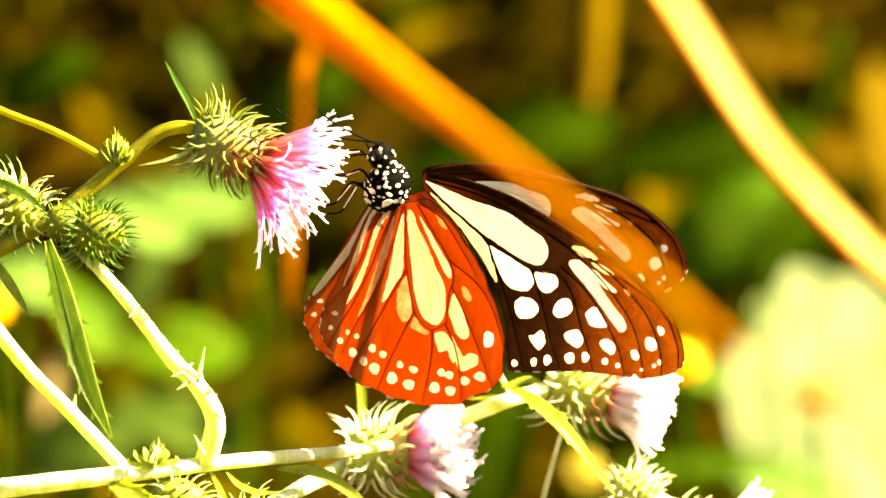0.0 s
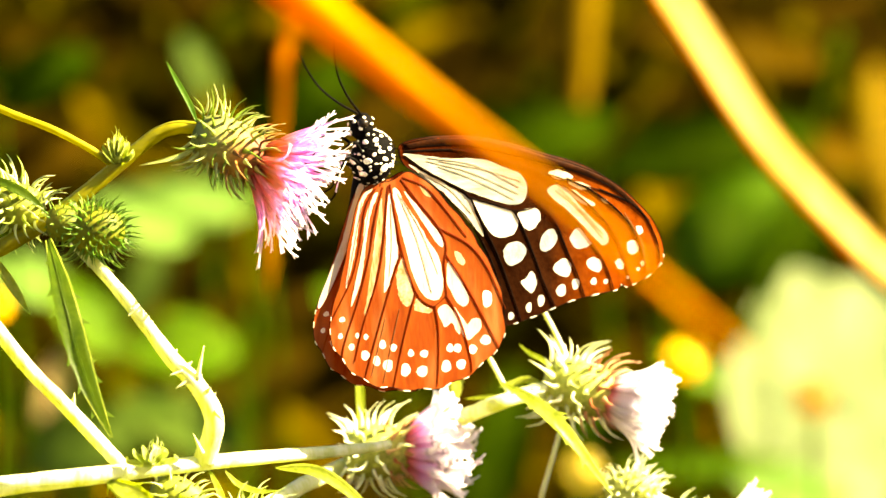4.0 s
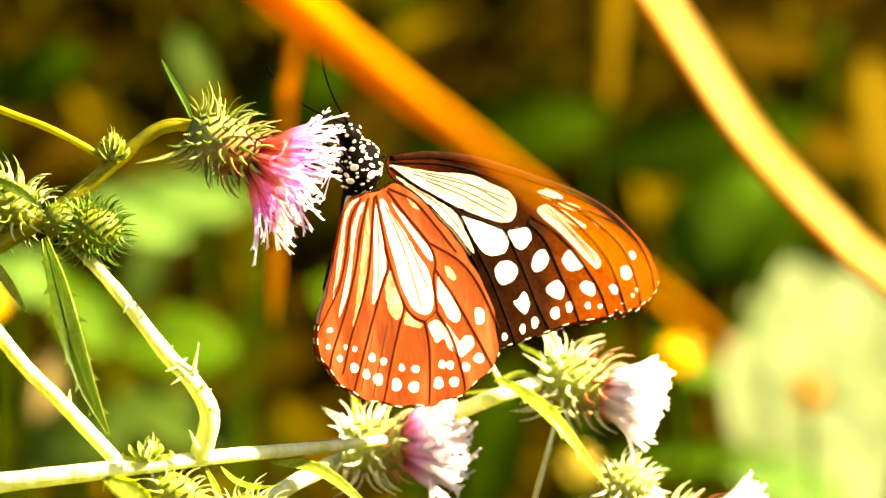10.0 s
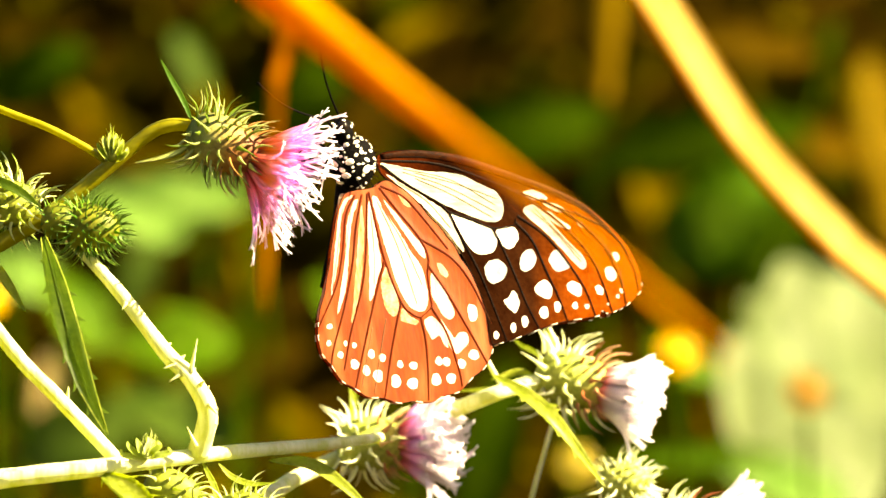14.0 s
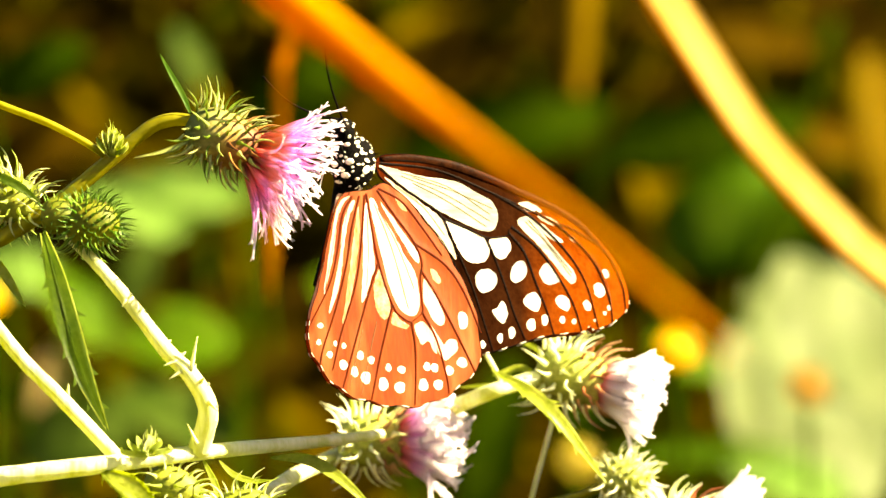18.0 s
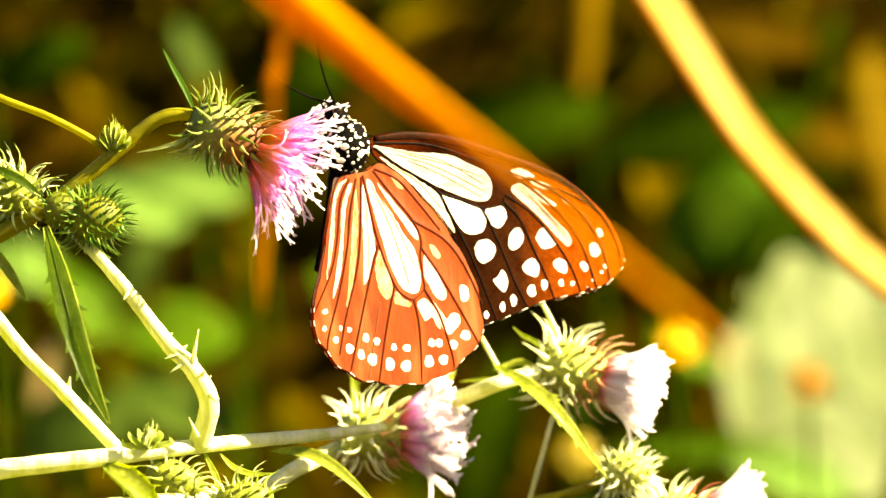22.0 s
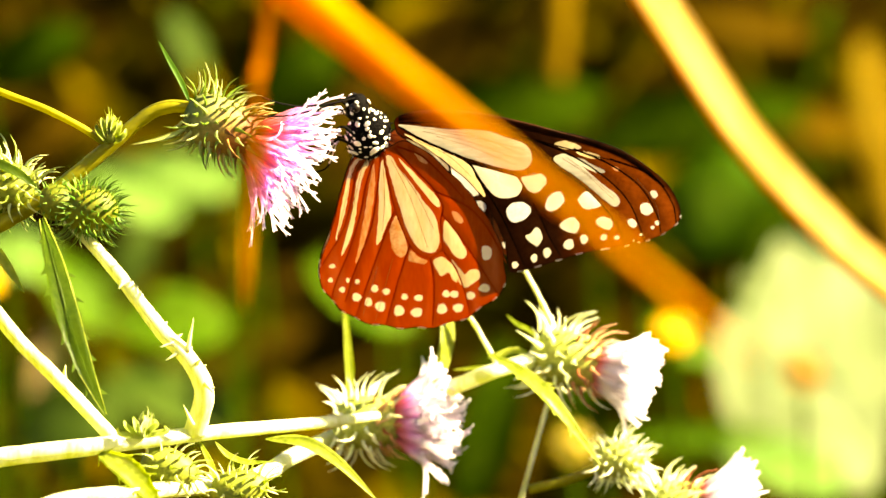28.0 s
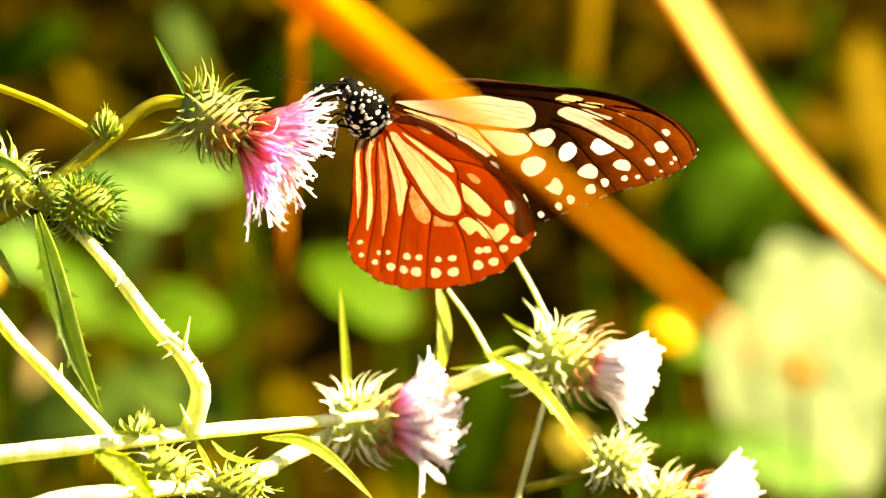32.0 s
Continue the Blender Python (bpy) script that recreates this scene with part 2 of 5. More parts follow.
def part(name, bm, mat, parent, label="", smooth=True):
    """One mesh under a thing (built in world metres) or under a part (built in the part's own space)."""
    if parent.name in BASE:
        bmesh.ops.translate(bm, verts=bm.verts, vec=-BASE[parent.name])
    ob = new(name, mesh_from(name, bm, mat, smooth))
    ob.parent = parent
    return tagged(ob, label)


def piece(name, me, parent, m):
    ob = new(name, me)
    ob.parent = parent
    ob.matrix_basis = m
    return ob


def spline(pts, steps=8):
    """Points on a smooth line through pts."""
    p = [Vector(q) for q in pts]
    p = [2 * p[0] - p[1], *p, 2 * p[-1] - p[-2]]
    out = []
    for i in range(1, len(p) - 2):
        a, b, c, d = p[i - 1:i + 3]
        for k in range(steps):
            s = k / steps
            out.append(0.5 * (2 * b + (c - a) * s + (2 * a - 5 * b + 4 * c - d) * s * s + (3 * b - a - 3 * c + d) * s ** 3))
    out.append(p[-2])
    return out


def tube(pts, r0, r1, sides=10, steps=8, ridges=0, bm=None, rough=0.0, taper=None):
    """A tapered round stem through pts; ridges: depth of its grooves as a share of the radius."""
    bm = bm or bmesh.new()
    line = spline(pts, steps)
    rings = []
    side = Vector((0, 1, 0))
    for i, c in enumerate(line):
        way = (line[min(i + 1, len(line) - 1)] - line[max(i - 1, 0)]).normalized()
        a = way.cross(side)
        a = a.normalized() if a.length > 1e-6 else Vector((1, 0, 0))
        b = way.cross(a).normalized()
        s = i / (len(line) - 1)
        r = r0 + (r1 - r0) * s
        if taper:
            q = s * (len(taper) - 1)
            k = min(int(q), len(taper) - 2)
            r = taper[k] + (taper[k + 1] - taper[k]) * (q - k)
        if rough:
            r *= 1 + rough * noise.noise(c * 400)
        ring = []
        for k in range(sides):
            f = 2 * math.pi * k / sides
            rr = r * (1 - (ridges if k % 2 else 0))
            ring.append(bm.verts.new(c + a * math.cos(f) * rr + b * math.sin(f) * rr))
        rings.append(ring)
    for p, q in zip(rings, rings[1:]):
        for k in range(sides):
            bm.faces.new((p[k], p[(k + 1) % sides], q[(k + 1) % sides], q[k]))
    bm.faces.new(rings[0][::-1]), bm.faces.new(rings[-1])
    return bm


def blade(pts, width, face=(0, -1, 0), fold=0.15, teeth=0, wave=0.0, thick=0.00025, steps=8, belly=0.45, seed=0, widths=None):
    """A leaf blade along pts, its flat side to face; teeth: spines a side; belly: where it is widest; widths: shares of width along it."""
    rnd = random.Random(seed)
    bm = bmesh.new()
    line = spline(pts, steps)
    rows = []
    face = Vector(face).normalized()
    for i, c in enumerate(line):
        way = (line[min(i + 1, len(line) - 1)] - line[max(i - 1, 0)]).normalized()
        a = way.cross(face).normalized()
        up = a.cross(way).normalized()
        s = i / (len(line) - 1)
        w = width * (math.sin(math.pi * min(1, s ** (math.log(0.5) / math.log(belly)))) ** 0.8 * 0.96 + 0.04)
        if widths:
            q = s * (len(widths) - 1)
            k = min(int(q), len(widths) - 2)
            w = width * (widths[k] + (widths[k + 1] - widths[k]) * (q - k))
        elif s > 0.98:
            w *= 0.4
        jag = [1 + (0.12 * rnd.random() if teeth and i % 2 else 0) for _ in "ab"]
        dip = wave * math.sin(9 * s + seed)
        row = [bm.verts.new(c + a * w * q * (jag[0] if q < 0 else jag[1] if q > 0 else 1)
                            + up * (fold * w * abs(q) + dip * w * q)) for q in (-1, -0.5, 0, 0.5, 1)]
        rows.append(row)
    for p, q in zip(rows, rows[1:]):
        for k in range(4):
            bm.faces.new((p[k], p[k + 1], q[k + 1], q[k]))
    if teeth:
        n = len(rows) - 1
        for k in range(teeth):
            for e in (0, -1):
                i = 1 + int((n - 2) * (k + rnd.random()) / teeth)
                p, q = rows[i][e], rows[i + 1][e]
                out = (rows[i][e].co - rows[i][2].co).normalized()
                tip = (p.co + q.co) / 2 + (out * 0.9 + (q.co - p.co).normalized() * 0.9) * 0.0010 * (0.6 + 0.8 * rnd.random())
                bm.faces.new((p, q, bm.verts.new(tip)))
    bmesh.ops.solidify(bm, geom=bm.faces[:], thickness=thick)
    return bm


def spine(length, width, curl):
    """A bract that rises along z: a broad flat base, then a thin spine hooked towards x."""
    pts = [(curl * length * s ** 2.4, 0, length * (s - 0.12 * abs(curl) * s ** 3)) for s in (0, 0.3, 0.65, 1)]
    bm = tube(pts, width, width * 0.10, 6, 3, taper=[width * 1.3, width * 1.25, width * 0.7, width * 0.42, width * 0.08])
    bmesh.ops.scale(bm, vec=(0.6, 1.3, 1), verts=bm.verts)
    return bm


def lathe(profile, sides=16, wob=0.0):
    bm = bmesh.new()
    rings = []
    for z, r in profile:
        rings.append([bm.verts.new((r * math.cos(2 * math.pi * k / sides) * (1 + wob * noise.noise((k, z * 900, 3))),
                                    r * math.sin(2 * math.pi * k / sides), z)) for k in range(sides)])
    for p, q in zip(rings, rings[1:]):
        for k in range(sides):
            bm.faces.new((p[k], p[(k + 1) % sides], q[(k + 1) % sides], q[k]))
    bm.faces.new(rings[0][::-1]), bm.faces.new(rings[-1])
    return bm


def aim(place, way, spin=0.0):
    """A pose at place whose z axis points along way."""
    q = Vector(way).to_track_quat("Z", "X").to_matrix().to_4x4()
    return Matrix.Translation(place) @ q @ pose(0, 0, 0, 0, 0, spin)


MESHES = {}


def shared(key, make):
    if key not in MESHES:
        MESHES[key] = make()
    return MESHES[key]


def floret_mesh(kind, mat):
    """A straight corolla tube, and out of it a bent white style with a forked tip."""
    rnd = random.Random(40 + kind)
    long = 0.0165 * (0.86 + 0.22 * rnd.random())
    loose = 1.0 if mat is FLORET else 0.35
    bend, sway = rnd.uniform(-0.15, 0.75) * loose, rnd.uniform(-0.4, 0.4) * loose
    tube_end = 0.58 + 0.08 * rnd.random()
    path = lambda s: Vector((bend * long * max(0, s - 0.35) ** 2 * 1.6, sway * long * max(0, s - 0.35) ** 2, long * s))
    bm = tube([path(s) for s in (0, 0.2, 0.4, tube_end)], 0, 0, 6, 3, taper=[0.00030, 0.00034, 0.00040, 0.00026])
    tube([path(s) for s in (tube_end - 0.03, 0.75, 0.88, 0.97)], 0, 0, 5, 3, bm=bm, taper=[0.00018, 0.00019, 0.00020, 0.00025] if mat is FLORET else [0.00024, 0.00026, 0.00028, 0.00030])
    for side in (-1, 1):
        tube([path(0.955), path(0.985) + Vector((side * 0.00016, 0, 0)), path(1.02) + Vector((side * 0.00034, 0.0001, 0))], 0.00018, 0.00010, 5, 2, bm=bm)
    return mesh_from("floret", bm, mat)


def thistle_head(parent, place, way, size=1.0, bracts=80, florets=0, spread=50, reach=1.0, mat_bract=BRACT, mat_floret=FLORET,
                 tips=None, label="", seed=1, curl=0.55, spin_len=0.0042, name="flower_head", slim=1.0, splay=104, stout=1.0, thin=1.0, cup=CUP):
    """A thistle head: cup, curled spiny bracts in rows, and a brush of florets that opens at the far end."""
    rnd = random.Random(seed)
    L, R = 0.0125 * size, 0.0050 * size * slim
    prof = [(0, 0.25 * R), (0.08 * L, 0.70 * R), (0.30 * L, 1.0 * R), (0.6 * L, 0.98 * R), (0.85 * L, 0.86 * R), (L, 0.70 * R)]
    if not florets:
        prof = prof[:-1] + [(L, 0.66 * R), (1.10 * L, 0.42 * R), (1.17 * L, 0.06 * R)]
    head = new(name, mesh_from("involucre", lathe(prof, 16, 0.05), CUP_PALE if mat_bract is BRACT_PALE else cup))
    head.parent = parent
    head.matrix_basis = aim(place - BASE[parent.name], way)
    tagged(head, label)
    for i in range(bracts):
        s = (i + 0.5) / bracts
        f = i * 2.39996
        z = L * (0.03 + (0.95 if florets else 1.12) * s)
        r = R * (0.75 + 0.3 * math.sin(math.pi * min(1, s * 1.05)))
        if not florets and s > 0.75:
            r *= 1 - 2.8 * (s - 0.75)
        tilt = splay - 46 * s + rnd.uniform(-12, 12)
        kind = rnd.randrange(4)
        ml = tips if tips and s > 0.62 and rnd.random() < 0.6 else mat_bract
        me = shared(("bract", kind, ml.name, round(spin_len * size, 5), curl, thin), lambda: mesh_from(
            "bract", spine(spin_len * size * (0.7 + 0.2 * kind), 0.00036 * size * thin, curl * (0.7 + 0.3 * kind)), ml))
        out = Vector((math.cos(f), math.sin(f), 0))
        lift = Vector((0, 0, 1))
        x = (lift * math.sin(radians(tilt)) - out * math.cos(radians(tilt))) * (-1 if s < 0.35 else 1)
        zax = out * math.sin(radians(tilt)) + lift * math.cos(radians(tilt))
        y = zax.cross(x).normalized()
        x = y.cross(zax).normalized()
        m = Matrix((x, y, zax)).transposed().to_4x4()
        piece("bract", me, head, Matrix.Translation(out * r * 0.93 + lift * z) @ m @ pose(0, 0, 0, 0, 0, rnd.uniform(-25, 25)))
    for i in range(florets):
        s = math.sqrt((i + 0.5) / florets)
        f = i * 2.39996 + rnd.uniform(-0.2, 0.2)
        out = Vector((math.cos(f), math.sin(f), 0))
        a = radians(spread) * s * (1 + rnd.uniform(-0.10, 0.10))
        zax = (out * math.sin(a) + Vector((0, 0, 1)) * math.cos(a)).normalized()
        kind = rnd.randrange(10)
        me = shared(("floret", kind, mat_floret.name), lambda: floret_mesh(kind, mat_floret))
        k = reach * (1 + rnd.uniform(-0.12, 0.06))
        m = aim(out * R * 0.62 * s + Vector((0, 0, L * 0.93)), zax, rnd.uniform(0, 360)) @ Matrix.Diagonal((stout, stout, k, 1))
        piece("floret", me, head, m)
    return head


def stem(parent, pts, r0, r1, mat=STEM, label="", ridges=0.10, name="stem", sides=14):
    return part(name, tube([at(*p) for p in pts], r0 / 100, r1 / 100, sides, 10, ridges, rough=0.08), mat, parent, label)


def leaf(parent, pts, width, mat=LEAF, label="", face=(0.2, -1, 0.25), fold=0.25, teeth=0, wave=0.0, belly=0.45, seed=0, name="leaf"):
    return part(name, blade([at(*p) for p in pts], width / 100, face, fold, teeth, wave, belly=belly, seed=seed), mat, parent, label)


# ---- ground ----
def ground_height(x, y):
    s = min(1, max(0, (y - 1.0) / 2.6))
    rise = 2.3 * s * s * (3 - 2 * s)
    near = 1 if abs(x) < 6 and -6 < y < 8 else 0
    return rise + near * (0.05 * noise.noise((x * 2.2, y * 2.2, 0)) + 0.02 * noise.noise((x * 9, y * 9, 4)))


def build_ground():
    fine = [i * 0.1 for i in range(-25, 26)]
    xs = [-3000, -600, -120, -40, -15, -6, *fine, 6, 15, 40, 120, 600, 3000]
    ys = [-3000, -600, -120, -40, -15, -6, -3, *[i * 0.1 for i in range(-15, 36)], 6, 15, 40, 120, 600, 3000]
    verts = [(x, y, ground_height(x, y)) for y in ys for x in xs]
    w = len(xs)
    faces = [(j * w + i, j * w + i + 1, (j + 1) * w + i + 1, (j + 1) * w + i) for j in range(len(ys) - 1) for i in range(w - 1)]
    me = bpy.data.meshes.new("ground")
    me.from_pydata(verts, [], faces)
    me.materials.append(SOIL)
    me.polygons.foreach_set("use_smooth", [True] * len(me.polygons))
    tagged(new("ground", me), "brown earth bank under dense undergrowth, darkened for shade", "ground", kind="structure")


def build_litter():
    """Small fallen leaves and low sprouts on the bank, far out of focus."""
    rnd = random.Random(5)
    verts, faces = [], []
    for i in range(9000):
        if i < 5200:
            x, y = rnd.uniform(-0.8, 0.8), rnd.uniform(0.9, 3.2)
        else:
            x, y = max(-5, min(5, rnd.gauss(0, 1.3))), max(-2, min(5, rnd.gauss(1.8, 1.1)))
        z = ground_height(x, y)
        size = rnd.uniform(0.012, 0.045)
        m = Matrix.Translation((x, y, z + rnd.uniform(0.0, 0.10))) @ Euler((rnd.uniform(-0.2, 1.5), rnd.uniform(-0.7, 0.7), rnd.uniform(0, 6.28))).to_matrix().to_4x4()
        n = len(verts)
        shape = [(0, -1, 0), (0.38, -0.35, 0.12), (0.34, 0.3, 0.12), (0, 1, -0.1), (-0.34, 0.3, 0.12), (-0.38, -0.35, 0.12), (0, 0, -0.05)]
        verts += [m @ (Vector(p) * size) for p in shape]
        faces += [(n + 6, n + k, n + (k + 1) % 6) for k in range(6)]
    me = bpy.data.meshes.new("leaf_litter")
    me.from_pydata(verts, [], faces)
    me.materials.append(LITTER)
    tagged(new("leaf_litter", me), "brown and green fallen leaves covering the bank, darkened for shade", "undergrowth", kind="stuff")


build_ground()
build_litter()


# ---- undergrowth behind the thistle ----
def broad_leaf(parent, u, v, w, long, wide, turn, mat, tilt=20, seed=0, label=""):
    """An oval leaf facing the lens, its tip turned by turn degrees from straight up."""
    k = (75 - w) / 75
    c = at(u, v, w)
    d = Vector((math.sin(radians(turn)), 0, math.cos(radians(turn))))
    lift = Vector((0, math.sin(radians(tilt)), 0))
    h = long * SHEET * k / 2
    pts = [c - d * h, c - d * h * 0.4 + Vector((0, -0.12 * h, 0)), c + d * h * 0.35 + Vector((0, -0.10 * h, 0)), c + d * h + lift * h * 0.5]
    rise = Vector((0.55, -1, 0.35 + 0.01 * tilt))
    return part("leaf", blade(pts, wide * SHEET * k / 2, rise, 0.18, 0, 0.05, 0.0004, 7, 0.45, seed), mat, parent, label)


def weed(name, label, foot, leaves, group="weeds behind the thistle"):
    u, v, w = foot
    base = at(u, v, w)
    base.z = ground_height(base.x, base.y) - 0.01
    ob = thing(name, label, "plant", base, group)
    for i, (lu, lv, lw, long, wide, turn, mat) in enumerate(leaves):
        lw *= 1.5
        broad_leaf(ob, lu, lv, lw, long, wide, turn, mat, 15 + 7 * (i % 4), i)
        c = at(lu, lv, lw)
        d = Vector((math.sin(radians(turn)), 0, math.cos(radians(turn))))
        foot_leaf = c - d * long * SHEET * (75 - lw) / 150
        part("leaf_stalk", tube([base, base.lerp(foot_leaf, 0.5) + Vector((0.01, 0.03, 0.02)), foot_leaf + Vector((0, 0.012, -0.02)), foot_leaf], 0.0022, 0.0010, 6, 5), WEED_SHADED, ob)
    return ob


weed("broadleaf_weed", "light green broad-leaved weed blurred behind the thistle", (2.4, 30, -83), [
    (3.3, 3.55, -105, 2.4, 1.1, -84, WEED_LIGHT), (2.5, 3.9, -108, 1.9, 1.0, -66, WEED_LIGHT), (3.5, 1.2, -112, 1.3, 0.7, -25, WEED_MID),
    (3.15, 6.15, -71, 2.2, 1.35, -86, WEED), (1.5, 7.9, -75, 2.2, 1.5, 70, WEED_MID), (3.2, 7.5, -79, 2.4, 1.2, -70, WEED_MID),
    (0.8, 1.4, -85, 2.0, 1.2, 60, WEED_SHADED), (1.5, 5.6, -80, 1.7, 1.1, -35, WEED), (0.5, 4.95, -90, 1.5, 0.9, -70, WEED_LIGHT), (2.6, 5.0, -95, 1.5, 0.8, 20, WEED_MID)])
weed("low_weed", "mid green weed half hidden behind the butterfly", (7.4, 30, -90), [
    (6.6, 5.6, -79, 2.2, 1.4, -60, WEED), (8.8, 8.0, -85, 3.2, 1.4, 15, WEED_SHADED), (5.4, 2.0, -100, 2.5, 1.6, 40, WEED_SHADED),
    (9.0, 2.6, -105, 4.2, 1.8, 75, WEED_SHADED), (10.5, 7.6, -95, 2.4, 1.2, 10, WEED_SHADED)])
weed("shade_weed", "green weed leaves deep in the undergrowth, some darkened for shade", (12.6, 30, -100), [
    (12.9, 3.9, -100, 2.6, 1.7, 50, WEED), (14.0, 4.7, -115, 3.0, 1.6, 20, WEED_SHADED), (12.6, 2.6, -105, 4.0, 1.6, 80, WEED_SHADED), (14.3, 2.6, -118, 2.6, 1.3, 100, BUFF),
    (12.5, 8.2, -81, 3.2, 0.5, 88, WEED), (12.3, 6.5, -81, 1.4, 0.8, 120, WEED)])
weed("lime_weed", "pale yellow-green sunlit weed with broad leaves", (14.6, 30, -98), [
    (14.6, 5.85, -98, 2.6, 2.3, -25, WEED_LIME), (13.35, 7.05, -90, 2.2, 1.3, -8, WEED_LIME), (15.5, 6.3, -96, 3.0, 2.2, -15, WEED_LIME),
    (14.6, 8.35, -92, 2.6, 1.5, -60, WEED_LIME), (15.2, 7.9, -94, 2.2, 1.6, -35, WEED_LIME), (14.3, 6.9, -106, 3.4, 2.6, -20, WEED_LIME),
    (14.1, 8.7, -88, 2.2, 1.1, -75, WEED_LIGHT), (14.05, 6.05, -94, 2.0, 1.5, -40, WEED_LIME)])
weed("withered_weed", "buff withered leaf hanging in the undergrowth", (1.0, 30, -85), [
    # The broad golden leaf at far right is added to imitate warm haze.
    (1.0, 6.95, -92, 1.5, 0.7, 12, BUFF_PALE), (0.8, 3.1, -90, 2.8, 0.9, 50, BUFF), (16.1, 3.3, -122, 4.8, 2.0, -14, GOLD_HAZE), (14.4, 3.2, -150, 2.6, 1.2, -50, BUFF), (12.9, 0.8, -95, 3.5, 1.2, -80, BUFF)])


def yellow_flower(u, v, w, size, label, mat=YELLOW):
    """A small daisy-like flower: a domed centre with short rays, on a thin stalk."""
    place = at(u, v, w)
    base = place.copy()
    base.z = ground_height(base.x, base.y) - 0.01
    ob = thing("yellow_flower", label, "flower", base, "yellow flowers")
    k = size * SHEET * (75 - w) / 75
    bm = lathe([(0, 0.3 * k), (0.12 * k, 0.5 * k), (0.3 * k, 0.42 * k), (0.42 * k, 0.12 * k)], 14)
    bm.transform(aim(place, (0.2, -1, 0.35)))
    part("flower_centre", bm, mat, ob)
    for i in range(11):
        a = 2 * math.pi * i / 11
        m = aim(place, (0.2, -1, 0.35))
        pts = [m @ Vector((math.cos(a) * r * k, math.sin(a) * r * k, z * k)) for r, z in ((0.3, 0.1), (0.6, 0.2), (0.85, 0.18), (1.0, 0.1))]
        part("petal", blade(pts, 0.2 * k, (0.2, -1, 0.35), 0.1, steps=3, thick=0.0003), mat, ob)
    part("stalk", tube([base, base.lerp(place, 0.6) + Vector((0.01, 0.02, 0)), place], 0.0015, 0.0010, 6, 6), WEED_SHADED, ob)
    return ob


yellow_flower(12.12, 6.36, -60, 0.42, "small yellow daisy flower out of focus behind the thistle")
yellow_flower(-0.1, 5.45, -55, 0.34, "small orange-yellow daisy flower out of focus")
yellow_flower(10.35, 8.35, -64, 0.42, "small dull yellow daisy flower low in the undergrowth", YELLOW_DULL)
yellow_flower(14.42, 7.05, -80, 0.42, "small amber withered flower among the lime leaves", AMBER)


def stalk(name, label, pts, radii, mat):
    base = at(*min(pts, key=lambda p: -p[1]))
    ob = thing(name, label, "grass", base)
    part("culm", tube([at(*p) for p in pts], 0, 0, 18, 10, 0.0, taper=[r / 100 for r in radii]), mat, ob)
    return ob


# dry grass: one stalk before the butterfly, one behind, a hanging blade and a far stem
front_stalk = stalk("dry_grass", "orange-brown dry grass with an arching culm and a hanging blade",
                    [(-10, 110, 10), (-9, 10, 12), (-5, -5, 16), (0.6, -4.6, 20), (3.15, -1.95, 22), (5.2, -0.1, 24), (7.2, 1.48, 28), (9.5, 3.2, 32), (12.2, 5.45, 34), (13.3, 6.4, 35)],
                    [0.25, 0.3, 0.3, 0.3, 0.30, 0.27, 0.165, 0.060, 0.044, 0.015], STRAW)
hanging_blade = part("leaf_blade", blade([at(*p) for p in ((5.66, -1.6, 24), (5.60, -0.6, 23.6), (5.54, 0.3, 23.2), (5.46, 0.95, 22.8), (5.36, 1.35, 22.4), (5.32, 2.2, 22), (5.22, 3.6, 21.5), (5.16, 4.8, 21.2), (5.13, 5.5, 21))],
                                         0.00085, (0.2, -1, 0.35), 0.2, thick=0.0003, widths=[1.1, 1.1, 1.05, 0.9, 1.05, 1.0, 0.9, 0.85, 0.7, 0.1]), STRAW, front_stalk, "narrow orange dry blade hanging down")
PALE_LINE = [(10.15, -2.4, -30), (11.08, -1.0, -30), (12.2, 0.75, -30), (13.38, 2.5, -30), (15.0, 4.25, -30), (17.0, 6.3, -30), (19.5, 12, -30), (20, 75, -30)]
back_stalk = thing("dry_grass_leaf", "pale straw-coloured sunlit grass leaf with an orange edge", "grass", at(*PALE_LINE[-1]))
part("leaf_blade", blade([at(*p) for p in PALE_LINE], 0.0053, (0.35, -1, 0.30), 0.10, thick=0.0007, steps=12, widths=[1.04, 1.04, 1.02, 0.97, 0.95, 0.95, 0.95, 0.95]), STRAW_PALE, back_stalk)
low_edge = []
for a, p, b in zip(PALE_LINE[:1] + PALE_LINE, PALE_LINE, PALE_LINE[1:] + PALE_LINE[-1:]):
    d = (at(*b) - at(*a)).normalized()
    low_edge.append(at(*p) + Vector((d.z, 0, -d.x)) * 0.0050 + Vector((0, 0.0004, 0)))
part("edge_roll", tube(low_edge, 0.0008, 0.0008, 8, 12), STRAW, back_stalk, "rolled orange edge")
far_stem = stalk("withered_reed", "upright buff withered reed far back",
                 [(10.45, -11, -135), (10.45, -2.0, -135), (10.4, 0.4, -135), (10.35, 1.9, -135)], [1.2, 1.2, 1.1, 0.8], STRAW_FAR)


